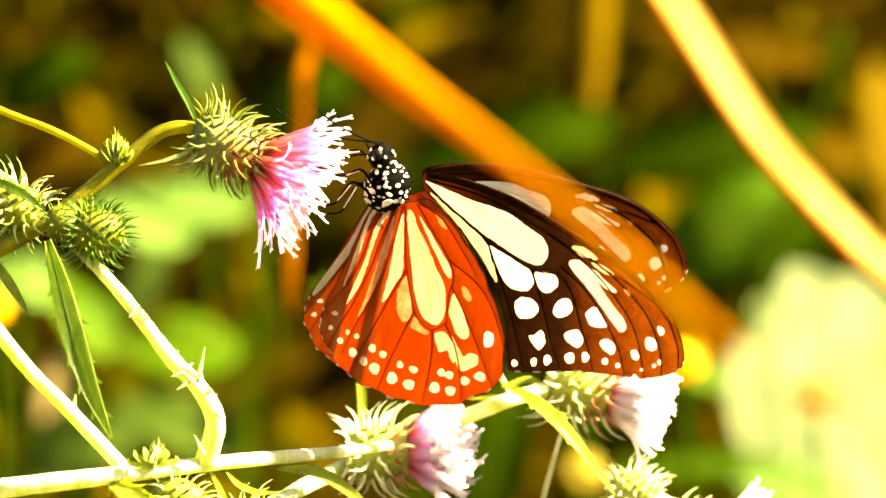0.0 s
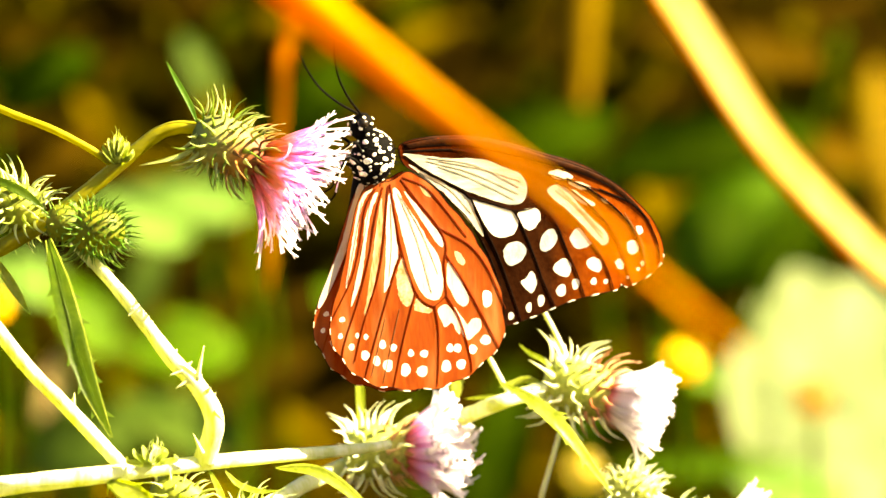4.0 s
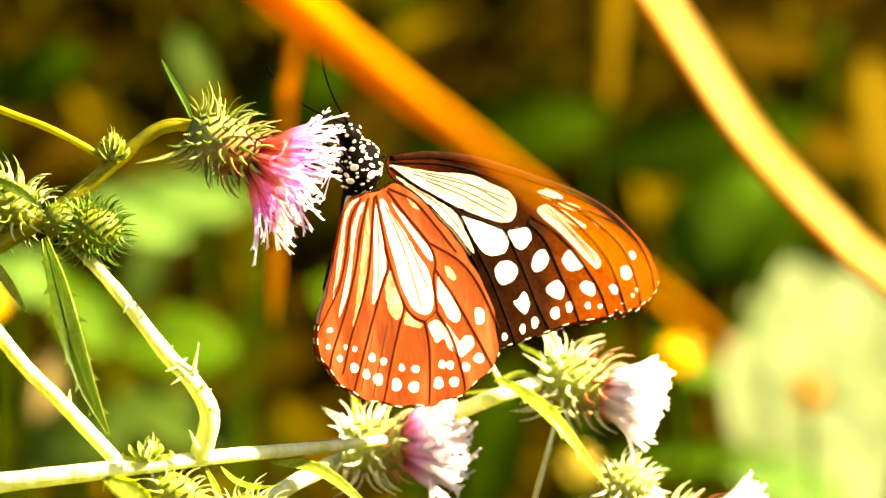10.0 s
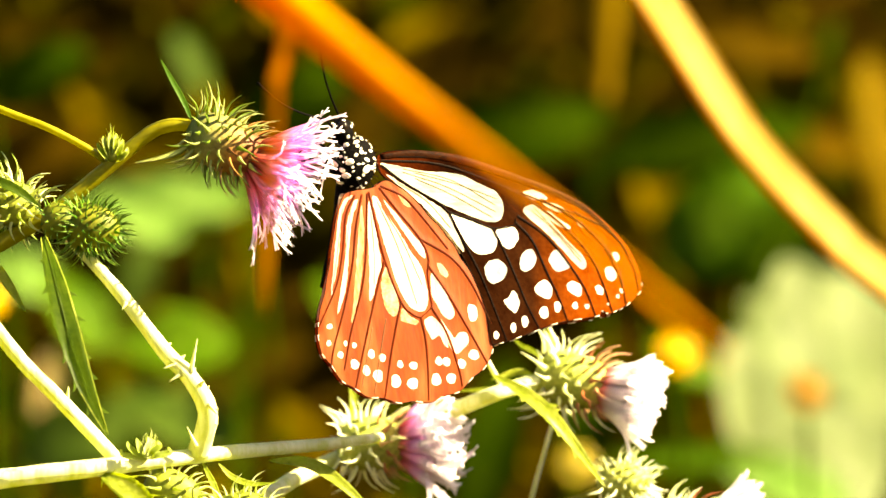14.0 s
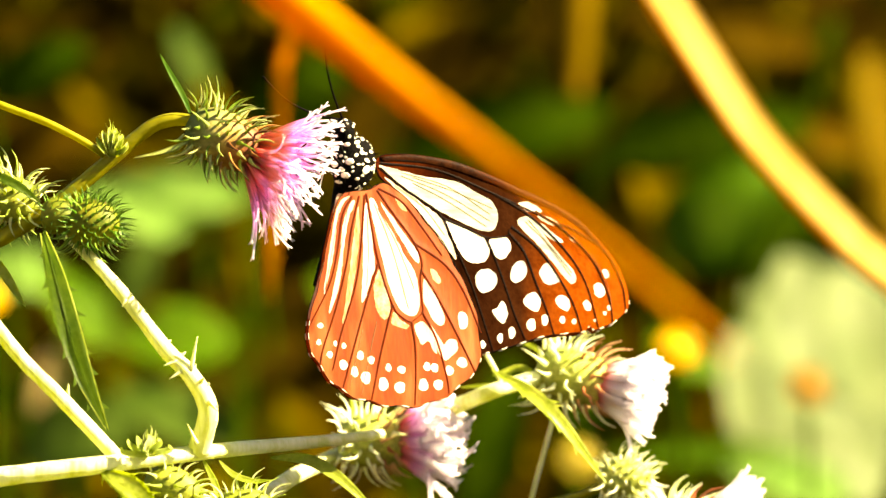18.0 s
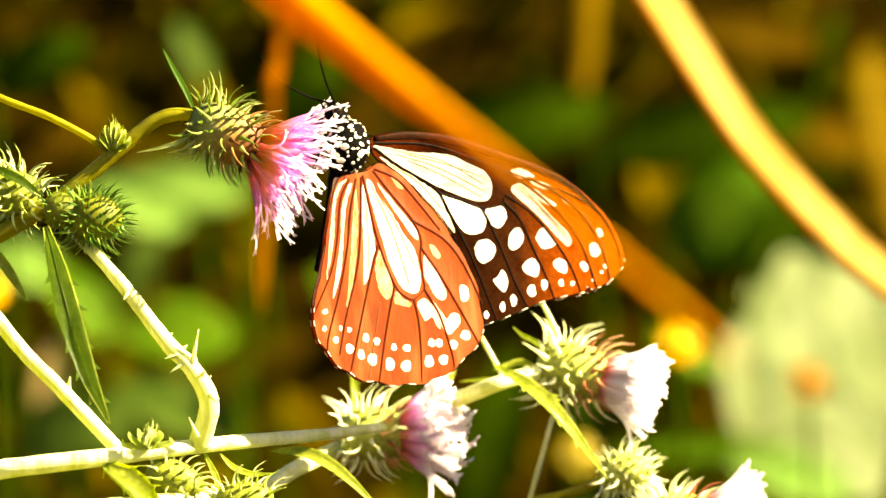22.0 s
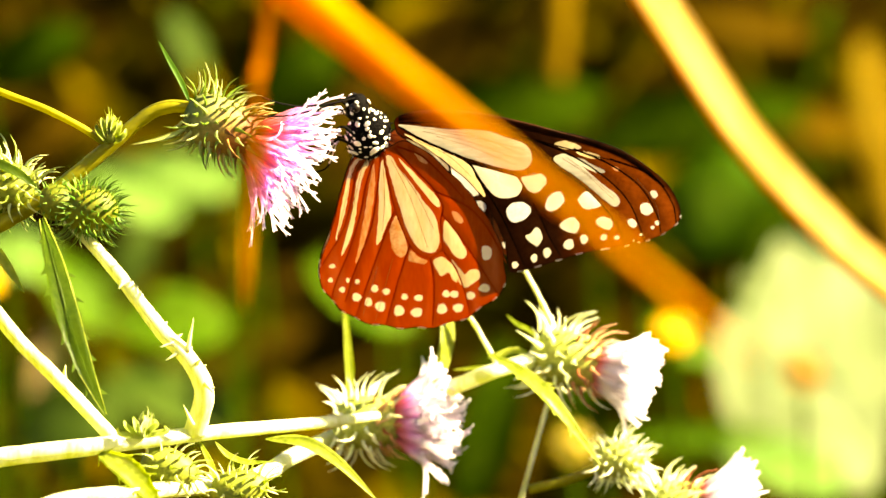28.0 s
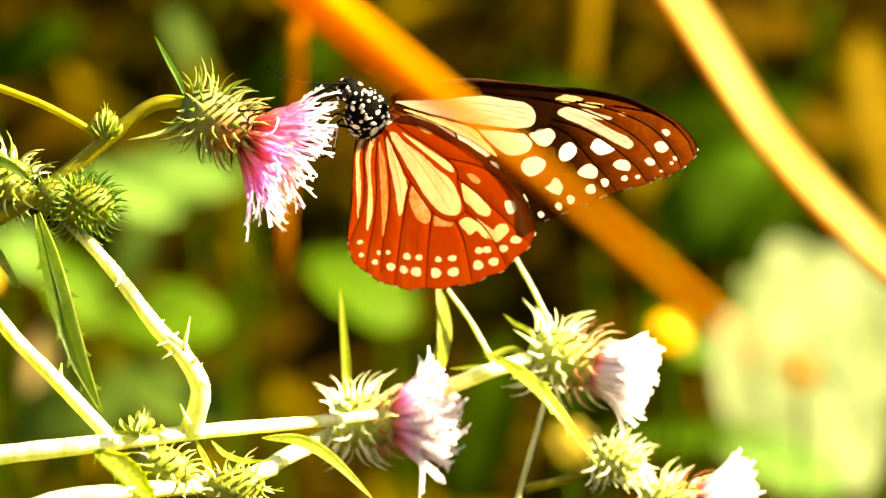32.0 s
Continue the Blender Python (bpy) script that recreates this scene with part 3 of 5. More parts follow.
# ---- the thistle branch with the visited flower ----
def build_branch():
    ob = thing("thistle_branch", "green spiny thistle branch bearing an open pink flower", "thistle", at(-0.6, 4.7, 0))
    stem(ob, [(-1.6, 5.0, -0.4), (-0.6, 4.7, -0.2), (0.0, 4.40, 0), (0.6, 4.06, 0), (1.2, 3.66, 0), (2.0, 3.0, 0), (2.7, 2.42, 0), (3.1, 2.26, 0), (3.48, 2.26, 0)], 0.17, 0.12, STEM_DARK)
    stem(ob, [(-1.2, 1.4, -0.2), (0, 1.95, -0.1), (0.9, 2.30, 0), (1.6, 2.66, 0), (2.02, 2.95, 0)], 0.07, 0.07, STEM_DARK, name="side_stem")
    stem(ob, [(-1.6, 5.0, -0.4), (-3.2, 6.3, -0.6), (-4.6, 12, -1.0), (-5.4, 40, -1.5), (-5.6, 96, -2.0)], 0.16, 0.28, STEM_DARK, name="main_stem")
    way = Vector((1, 0.0, -0.50))
    thistle_head(ob, at(3.42, 2.28, 0), way, 1.08, 120, 140, 50, 0.93, label="pink thistle flower with white-tipped florets and green spines",
                 seed=3, spin_len=0.0040, tips=BRACT_BROWN, slim=0.92, thin=0.78, cup=CUP_FLOWER, curl=0.45)
    thistle_head(ob, at(2.06, 2.92, 0.05), (0.03, 0, 1), 0.34, 22, 0, curl=-0.25, mat_bract=LEAF_PALE, seed=5, splay=42, label="tiny green thistle bud", spin_len=0.0050, name="bud")
    for k, (u, v) in enumerate(((1.80, 2.56), (1.90, 2.44), (2.02, 2.38), (2.14, 2.40), (2.25, 2.50), (2.34, 2.64))):
        leaf(ob, [(2.06, 2.94, 0.05), ((2.06 + u) / 2, (2.94 + v) / 2 + 0.05, 0.2), (u * 0.9 + 0.206, v + 0.1, 0.22), (u, v, 0.15)], 0.055, LEAF_PALE, "", (0.5, -1, 0.4), 0.2, seed=70 + k, name="leaflet")
    thistle_head(ob, at(1.28, 4.04, 0.2), (1, -0.25, -0.12), 0.66, 170, 0, mat_bract=BRACT_GREEN, cup=CUP_GOLD, seed=7, label="closed spiny green thistle bud", name="bud", slim=1.35, thin=0.8, spin_len=0.0043)
    thistle_head(ob, at(0.84, 3.94, 0.3), (1, -0.3, -0.1), 0.44, 60, 0, mat_bract=BRACT_GREEN, cup=CUP_GOLD, seed=9, label="small golden-green thistle bud", name="bud", slim=1.5, thin=0.8, spin_len=0.0040)
    thistle_head(ob, at(0.75, 3.85, -0.2), (-1, -0.1, 0.42), 0.85, 110, 0, mat_bract=BRACT_PALE_GREEN, seed=8, label="closed pale green spiny thistle bud", name="bud")
    droop = [(0.84, 4.25, 0.8), (1.04, 5.0, 1.8), (1.28, 5.9, 2.2), (1.58, 6.85, 2.0), (1.97, 7.76, 1.8)]
    leaf(ob, droop, 0.21, LEAF, "narrow drooping spiny green leaf", (0.30, -1.0, 0.25), 0.10, 6, 0.05, 0.5, 2)
    stem(ob, [(u, v, w + 0.03) for u, v, w in droop], 0.010, 0.004, LEAF, ridges=0, name="midrib", sides=6)
    for side in (-1, 1):
        edge = [(u + side * q * 0.93, v - side * q * 0.33, w + 0.06) for (u, v, w), q in zip(droop, (0.05, 0.165, 0.20, 0.15, 0.02))]
        stem(ob, edge, 0.010, 0.006, LEAF_PALE, ridges=0, name="leaf_margin", sides=5)
    leaf(ob, [(3.48, 2.2, 0.1), (3.34, 1.85, 0.1), (3.12, 1.45, 0.1), (2.92, 1.08, 0)], 0.052, BRACT_GREEN, "", name="leaflet", seed=3)
    leaf(ob, [(3.42, 2.62, 0.3), (3.2, 2.74, 0.45), (2.9, 2.84, 0.5), (2.44, 2.93, 0.5)], 0.05, BRACT_PALE_GREEN, "", (0.3, -0.8, 0.7), 0.2, name="leaflet", seed=4)
    leaf(ob, [(-0.4, 3.1, 0.5), (0.1, 3.28, 0.55), (0.5, 3.5, 0.5), (0.85, 3.82, 0.4)], 0.09, LEAF, "", name="leaflet", seed=5)
    leaf(ob, [(-0.2, 4.5, -0.2), (0.05, 4.85, -0.2), (0.28, 5.2, -0.2), (0.52, 5.58, -0.2)], 0.09, LEAF_PALE, "", name="leaflet", seed=6)
    return ob


# ---- the lower thistle plant ----
def thorn(parent, a, b, r=0.05):
    part("thorn", tube([at(*a), at(*[(p + q) / 2 for p, q in zip(a, b)]), at(*b)], r / 100, 0.006 / 100, 6, 3), STEM, parent)


def build_plant():
    ob = thing("thistle_plant", "sprawling pale green thistle with sunlit stems and pinkish white flowers", "thistle", at(-1.2, 8.9, -2.6))
    W = -4.8
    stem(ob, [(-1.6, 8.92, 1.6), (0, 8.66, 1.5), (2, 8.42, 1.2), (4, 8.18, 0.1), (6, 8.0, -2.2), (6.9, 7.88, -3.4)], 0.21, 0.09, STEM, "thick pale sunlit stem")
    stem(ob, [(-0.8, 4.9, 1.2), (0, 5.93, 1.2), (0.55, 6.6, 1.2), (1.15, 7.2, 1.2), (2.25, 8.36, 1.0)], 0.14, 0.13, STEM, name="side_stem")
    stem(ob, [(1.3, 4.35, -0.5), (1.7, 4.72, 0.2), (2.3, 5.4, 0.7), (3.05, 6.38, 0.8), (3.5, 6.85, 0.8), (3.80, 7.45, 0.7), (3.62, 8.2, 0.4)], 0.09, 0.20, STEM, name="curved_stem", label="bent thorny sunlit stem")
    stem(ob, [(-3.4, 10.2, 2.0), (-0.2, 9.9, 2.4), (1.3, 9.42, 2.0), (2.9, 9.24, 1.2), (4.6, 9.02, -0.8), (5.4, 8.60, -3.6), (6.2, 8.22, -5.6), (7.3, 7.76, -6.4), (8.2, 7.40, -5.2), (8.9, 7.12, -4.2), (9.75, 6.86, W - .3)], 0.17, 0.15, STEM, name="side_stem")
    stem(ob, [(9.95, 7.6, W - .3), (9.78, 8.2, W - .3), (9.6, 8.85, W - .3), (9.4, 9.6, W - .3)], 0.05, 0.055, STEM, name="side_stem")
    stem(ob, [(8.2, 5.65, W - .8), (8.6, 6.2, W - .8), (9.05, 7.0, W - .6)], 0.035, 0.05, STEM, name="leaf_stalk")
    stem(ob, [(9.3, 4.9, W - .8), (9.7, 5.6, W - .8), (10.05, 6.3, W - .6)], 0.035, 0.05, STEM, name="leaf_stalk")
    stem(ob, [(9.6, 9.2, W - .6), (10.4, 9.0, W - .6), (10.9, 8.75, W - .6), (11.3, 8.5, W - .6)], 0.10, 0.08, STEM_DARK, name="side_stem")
    for a, b in (((3.5, 6.75), (3.62, 6.14)), ((3.26, 6.58), (3.02, 6.66)), ((3.36, 6.74), (3.12, 6.90)), ((3.82, 7.3), (3.98, 7.48)),
                 ((3.6, 8.05), (3.44, 7.7)), ((1.3, 7.2), (1.33, 6.98)), ((1.3, 7.35), (1.18, 7.4)), ((2.35, 5.5), (2.28, 5.62)), ((3.68, 6.95), (3.74, 6.88))):
        thorn(ob, (*a, 0.9), (*b, 1.0))
    # short scales along the bent stem's outer side
    rnd = random.Random(31)
    line = spline([(3.05, 6.30, 0.8), (3.5, 6.78, 0.8), (3.84, 7.40, 0.8), (3.78, 7.8, 0.6)], 2)
    for a, b in zip(line, line[1:]):
        d = (b - a).normalized()
        out = Vector((-d.y, d.x, 0))
        out = out if out.x > 0 else -out
        p = a + out * 0.12
        q = p + out * rnd.uniform(0.02, 0.07) - d * rnd.uniform(-0.02, 0.10)
        thorn(ob, tuple(p - out * 0.05), tuple(q), rnd.uniform(0.035, 0.055))
    stem(ob, [(-1.6, 8.92, 1.6), (-3.2, 9.8, 1.8), (-5.0, 15, 2.0), (-6.0, 45, 2.5), (-6.2, 96, 3.0)], 0.20, 0.30, STEM, name="main_stem")
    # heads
    thistle_head(ob, at(9.66, 6.72, W - .4), (1, -0.20, -0.24), 1.08, 80, 120, 26, 0.72, BRACT_PALE, FLORET_SUNLIT, tips=BRACT_RED, seed=21,
                 label="thistle flower painted white for full sun, with pale spiny bracts", spin_len=0.0046, stout=1.7)
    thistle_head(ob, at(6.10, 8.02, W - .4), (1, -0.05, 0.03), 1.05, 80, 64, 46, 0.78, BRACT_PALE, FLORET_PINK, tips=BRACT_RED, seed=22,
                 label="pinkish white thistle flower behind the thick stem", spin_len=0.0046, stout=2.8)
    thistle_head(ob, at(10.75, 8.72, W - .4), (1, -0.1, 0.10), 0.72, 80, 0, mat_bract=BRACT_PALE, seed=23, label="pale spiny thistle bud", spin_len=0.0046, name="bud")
    thistle_head(ob, at(11.6, 9.5, W - .4), (1, -0.1, 0.05), 0.95, 90, 120, 35, 0.75, BRACT_PALE, FLORET_SUNLIT, tips=BRACT_RED, seed=24, label="thistle flower with red-tipped bracts", spin_len=0.0046)
    thistle_head(ob, at(2.75, 8.24, 1.1), (0.1, -0.1, 1), 0.24, 24, 0, mat_bract=BRACT_PALE_GREEN, seed=25, label="small pale leafy bud on the stem", splay=60, spin_len=0.0060, name="bud")
    for k, (u, v) in enumerate(((2.26, 8.10), (2.38, 7.96), (2.54, 7.90), (2.74, 7.88), (2.92, 7.94), (3.10, 8.06))):
        leaf(ob, [(2.75, 8.28, 1.2), ((2.75 + u) / 2 - 0.03, (8.30 + v) / 2 + 0.04, 1.35), (u + 0.03, v + 0.1, 1.35), (u, v, 1.3)], 0.06, BRACT_PALE_GREEN, "", (0.6, -1, 0.5), 0.2, seed=60 + k, name="leaflet")
    thistle_head(ob, at(2.7, 8.65, 0.6), (1, -0.1, -0.35), 0.72, 60, 0, mat_bract=BRACT_PALE_GREEN, seed=26, label="small pale bud below the stem", spin_len=0.0046, name="bud")
    thistle_head(ob, at(3.9, 9.35, 0.2), (1, -0.1, 0.25), 0.75, 70, 0, mat_bract=BRACT_PALE_GREEN, seed=27, label="pale spiny thistle bud", spin_len=0.0046, name="bud")
    # leaves
    leaf(ob, [(4.9, 8.3, -0.8), (5.6, 8.36, -0.6), (6.2, 8.72, -0.5), (6.9, 9.4, -0.5)], 0.12, LEAF_PALE, "", (0.1, -1, 0.5), 0.3, seed=11)
    leaf(ob, [(8.85, 6.75, -4.0), (9.55, 7.18, -3.2), (10.15, 7.78, -3.0), (10.9, 8.78, -3.4)], 0.15, LEAF_PALE, "yellow-green spiny leaf", (0.3, -1, 0.5), 0.3, 4, seed=12)
    leaf(ob, [(6.36, 7.95, W - .6), (6.40, 7.3, W - .9), (6.36, 6.6, W - 1.0), (6.28, 5.6, W - 1.1)], 0.09, LEAF_PALE, "", (0.3, -1, 0.2), 0.3, seed=13)
    leaf(ob, [(7.25, 7.9, W - .5), (7.85, 7.35, W - .8), (8.12, 6.6, W - 1.0), (8.1, 5.95, W - 1.1), (8.0, 5.55, W - 1.2)], 0.16, LEAF_PALE, "broad curved yellow-green leaf", (0.6, -1, 0.25), 0.2, belly=0.5, seed=14)
    leaf(ob, [(9.75, 6.9, W - .2), (9.4, 6.72, W), (9.1, 6.78, W), (8.85, 6.85, W)], 0.07, LEAF_PALE, "", (0, -1, 0.3), 0.2, seed=15)
    leaf(ob, [(9.0, 7.02, W - .2), (8.75, 7.02, W - .2), (8.5, 7.04, W - .2), (8.25, 7.06, W - .2)], 0.04, LEAF_PALE, "", (0, -1, 0.3), 0.2, seed=16)
    leaf(ob, [(9.9, 6.6, W), (9.6, 6.35, W), (9.4, 6.25, W), (9.2, 6.08, W)], 0.05, LEAF_PALE, "", (0, -1, 0.3), 0.2, seed=17)
    leaf(ob, [(1.9, 8.55, 1.3), (2.35, 8.8, 1.5), (2.7, 9.15, 1.5), (3.1, 9.7, 1.5)], 0.22, LEAF_PALE, "", (0.1, -1, 0.4), 0.3, 4, seed=18)
    leaf(ob, [(3.7, 8.3, 0.2), (3.9, 8.7, 0.3), (4.0, 9.0, 0.3), (4.15, 9.5, 0.3)], 0.06, LEAF_PALE, "", (0.1, -1, 0.3), 0.3, seed=19)
    leaf(ob, [(4.0, 8.35, 0.2), (4.25, 8.6, 0.2), (4.6, 8.72, 0.2), (4.95, 8.7, 0.2)], 0.06, LEAF_PALE, "", (0.1, -1, 0.5), 0.3, seed=20)
    return ob


branch = build_branch()
plant = build_plant()


# ---- the butterfly ----
# wing plan in centimetres from the wing root: to the right and up
FORE_EDGE = [(0.22, 0.26), (0.39, 0.37), (0.88, 0.40), (1.47, 0.34), (1.94, 0.24), (2.64, 0.01), (3.11, -0.17), (3.70, -0.38), (4.28, -0.68), (4.74, -1.06), (5.13, -1.50), (5.33, -1.93), (5.37, -2.21), (5.32, -2.37), (5.09, -2.57), (4.80, -2.70), (4.61, -2.75), (4.51, -2.69), (4.42, -2.78), (4.05, -2.82), (3.55, -2.88), (3.17, -2.98), (2.79, -3.09), (2.42, -3.18), (2.21, -3.20), (2.17, -3.03), (2.11, -2.51), (1.90, -1.88), (1.55, -1.20), (1.12, -0.73), (0.69, -0.30), (0.31, -0.04)]
HIND_EDGE = [(0.05, -0.27), (-0.31, -0.31), (-0.52, -0.39), (-0.66, -0.68), (-0.80, -1.19), (-0.94, -1.79), (-1.09, -2.29), (-1.20, -2.64), (-1.23, -2.89), (-1.16, -3.20), (-1.01, -3.46), (-0.82, -3.70), (-0.59, -3.88), (-0.28, -4.03), (0.18, -4.13), (0.58, -4.18), (1.00, -4.15), (1.37, -4.05), (1.65, -3.88), (1.98, -3.64), (2.16, -3.39), (2.22, -3.14), (2.19, -2.83), (2.12, -2.41), (1.95, -1.99), (1.74, -1.62), (1.49, -1.20), (1.17, -0.83), (0.85, -0.46), (0.58, -0.25), (0.33, -0.14)]


def window(tone, *points):
    return tone, points


FORE_PATCHES = [
    window(GREY_CREAM, (0.29, 0.18), (0.62, 0.12), (1.20, 0.00), (1.79, -0.06), (2.25, -0.27), (2.59, -0.46), (2.67, -0.72), (2.59, -0.92), (2.39, -0.97), (1.95, -0.83), (1.43, -0.59), (0.76, -0.19), (0.38, 0.07)),
    window(CREAM, (0.39, -0.02), (0.76, -0.26), (1.20, -0.53), (1.50, -0.76), (1.65, -1.07), (1.80, -1.47), (1.67, -1.38), (1.39, -1.02), (1.02, -0.60), (0.69, -0.33)),
    window(WHITE_SPOT, (1.54, -0.80), (1.82, -0.88), (2.17, -1.02), (2.39, -1.11), (2.47, -1.32), (2.38, -1.51), (2.13, -1.56), (1.93, -1.44), (1.76, -1.16)),
    window(WHITE_SPOT, (2.47, -1.16), (2.59, -1.08), (2.83, -1.08), (2.92, -1.24), (2.85, -1.40), (2.72, -1.48), (2.57, -1.41)),
    window(PEARL, (2.17, -1.81), (2.30, -1.68), (2.49, -1.67), (2.62, -1.81), (2.56, -1.99), (2.35, -2.10), (2.21, -2.01)),
    window(PEARL, (2.89, -1.77), (2.97, -1.57), (3.15, -1.50), (3.24, -1.67), (3.16, -1.82), (2.97, -1.91)),
    window(PEARL, (3.49, -1.71), (3.58, -1.57), (3.72, -1.55), (3.85, -1.72), (3.91, -1.85), (3.71, -1.93), (3.57, -1.88)),
    window(WHITE_SPOT, (2.49, -2.42), (2.62, -2.35), (2.70, -2.24), (2.79, -2.34), (2.81, -2.49), (2.72, -2.65), (2.62, -2.58)),
    window(WHITE_SPOT, (3.14, -2.24), (3.24, -2.12), (3.39, -2.08), (3.49, -2.21), (3.44, -2.42), (3.24, -2.36)),
    window(WHITE_SPOT, (3.82, -2.19), (3.94, -2.12), (4.07, -2.19), (4.11, -2.32), (4.04, -2.41), (3.88, -2.33)),
    window(WHITE_SPOT, (4.39, -2.25), (4.48, -2.21), (4.56, -2.31), (4.51, -2.40), (4.42, -2.36)),
    window(WHITE_SPOT, (4.64, -1.92), (4.77, -1.89), (4.85, -2.04), (4.77, -2.15), (4.65, -2.09)),
    window(WHITE_SPOT, (4.82, -1.64), (4.92, -1.63), (4.96, -1.74), (4.87, -1.79)),
    window(GREY_CREAM, (3.07, -0.76), (3.22, -0.68), (3.35, -0.74), (3.63, -1.04), (3.92, -1.37), (4.19, -1.65), (4.25, -1.83), (4.15, -1.91), (3.97, -1.74), (3.75, -1.49), (3.43, -1.16), (3.15, -0.91)),
    window(GREY_CREAM, (3.36, -0.76), (3.59, -0.83), (3.82, -0.99), (4.00, -1.13), (3.86, -1.14), (3.61, -1.00)),
    window(CREAM, (3.09, -0.45), (3.27, -0.40), (3.44, -0.47), (3.58, -0.58), (3.37, -0.60), (3.17, -0.54)),
    window(CREAM, (3.48, -0.65), (3.73, -0.69), (3.93, -0.81), (3.77, -0.83), (3.60, -0.76)),
    window(DUSTY, (4.11, -1.00), (4.22, -1.05), (4.28, -1.14), (4.17, -1.12)),
]
HIND_PATCHES = [
    window(GOLDEN, (0.04, -0.44), (0.15, -0.46), (0.27, -0.70), (0.50, -1.04), (0.72, -1.44), (0.91, -1.73), (0.98, -2.06), (0.99, -2.37), (0.89, -2.53), (0.72, -2.51), (0.55, -2.35), (0.38, -1.94), (0.25, -1.42), (0.15, -1.01), (0.07, -0.65)),
    window(GOLDEN, (0.27, -0.50), (0.52, -0.79), (0.75, -1.08), (0.96, -1.36), (1.01, -1.57), (0.89, -1.50), (0.69, -1.20), (0.49, -0.89)),
    window(GOLDEN, (-0.02, -0.51), (0.03, -0.85), (0.09, -1.31), (0.12, -1.67), (0.02, -1.92), (-0.09, -2.23), (-0.17, -2.27), (-0.12, -1.72), (-0.10, -1.21), (-0.09, -0.80)),
    window(DUSTY, (-0.18, -0.59), (-0.17, -1.00), (-0.24, -1.61), (-0.35, -2.12), (-0.51, -2.62), (-0.55, -2.64), (-0.45, -2.11), (-0.35, -1.50), (-0.27, -1.00)),
    window(CREAM, (-0.24, -0.49), (-0.39, -0.84), (-0.48, -1.30), (-0.55, -1.80), (-0.68, -2.26), (-0.81, -2.51), (-0.72, -2.10), (-0.61, -1.64), (-0.53, -1.14), (-0.46, -0.79), (-0.35, -0.55)),
    window(CREAM, (-0.46, -0.43), (-0.35, -0.40), (-0.51, -0.60), (-0.61, -0.89), (-0.69, -1.39), (-0.84, -2.00), (-0.91, -2.15), (-0.81, -1.59), (-0.70, -0.99), (-0.59, -0.60)),
    window(TAN, (0.21, -1.71), (0.31, -1.99), (0.39, -2.30), (0.39, -2.51), (0.27, -2.61), (0.14, -2.44), (0.09, -2.18), (0.10, -1.93)),
    window(TAN, (0.47, -2.47), (0.61, -2.62), (0.76, -2.71), (0.70, -2.77), (0.54, -2.73), (0.42, -2.67)),
    window(CREAM, (0.88, -2.71), (1.04, -2.64), (1.21, -2.83), (1.30, -3.08), (1.30, -3.22), (1.21, -3.10), (1.15, -2.99), (1.02, -3.05), (0.94, -2.92)),
    window(CREAM, (1.11, -1.84), (1.31, -2.15), (1.48, -2.52), (1.45, -2.69), (1.30, -2.66), (1.15, -2.43), (1.06, -2.17)),
    window(CREAM, (1.20, -2.70), (1.34, -2.89), (1.46, -3.04), (1.57, -2.95), (1.70, -2.96), (1.73, -3.12), (1.60, -3.28), (1.46, -3.33), (1.34, -3.17), (1.22, -2.93)),
    window(DUSTY, (1.23, -1.68), (1.35, -1.72), (1.44, -1.89), (1.38, -1.95), (1.27, -1.84)),
    window(DUSTY, (0.56, -0.40), (0.73, -0.53), (0.80, -0.64), (0.66, -0.59)),
    window(WHITE_SPOT, (1.77, -2.50), (1.85, -2.45), (1.94, -2.51), (1.96, -2.66), (1.89, -2.76), (1.79, -2.73)),
]


def dot(x, z, a, b):
    return x, z, a, b


FORE_SPOTS = [
    dot(2.29, -3.04, 0.059, 0.071), dot(2.65, -2.92, 0.059, 0.091), dot(2.89, -2.82, 0.070, 0.111), dot(3.30, -2.67, 0.094, 0.121), dot(3.58, -2.58, 0.070, 0.111),
    dot(3.95, -2.57, 0.059, 0.071), dot(4.19, -2.60, 0.047, 0.050), dot(4.94, -2.34, 0.047, 0.050), dot(4.85, -2.44, 0.035, 0.040), dot(4.64, -2.57, 0.035, 0.030),
]
HIND_SPOTS = [
    dot(-0.98, -2.73, 0.059, 0.050), dot(-0.70, -3.05, 0.035, 0.050), dot(-0.53, -3.09, 0.047, 0.050), dot(-0.21, -3.26, 0.070, 0.081), dot(0.00, -3.34, 0.070, 0.071),
    dot(0.34, -3.47, 0.059, 0.071), dot(0.60, -3.51, 0.082, 0.071), dot(1.11, -3.45, 0.070, 0.081), dot(1.26, -3.47, 0.082, 0.081), dot(1.82, -3.37, 0.106, 0.091),
    dot(1.56, -3.52, 0.082, 0.091), dot(-1.02, -3.03, 0.047, 0.050), dot(-0.81, -3.25, 0.059, 0.061), dot(-0.55, -3.43, 0.082, 0.091), dot(-0.33, -3.55, 0.070, 0.101),
    dot(-0.11, -3.66, 0.094, 0.121), dot(0.23, -3.77, 0.094, 0.131), dot(0.56, -3.83, 0.106, 0.111), dot(1.03, -3.78, 0.094, 0.121), dot(1.33, -3.78, 0.094, 0.101),
]


def trace(*points):
    return points


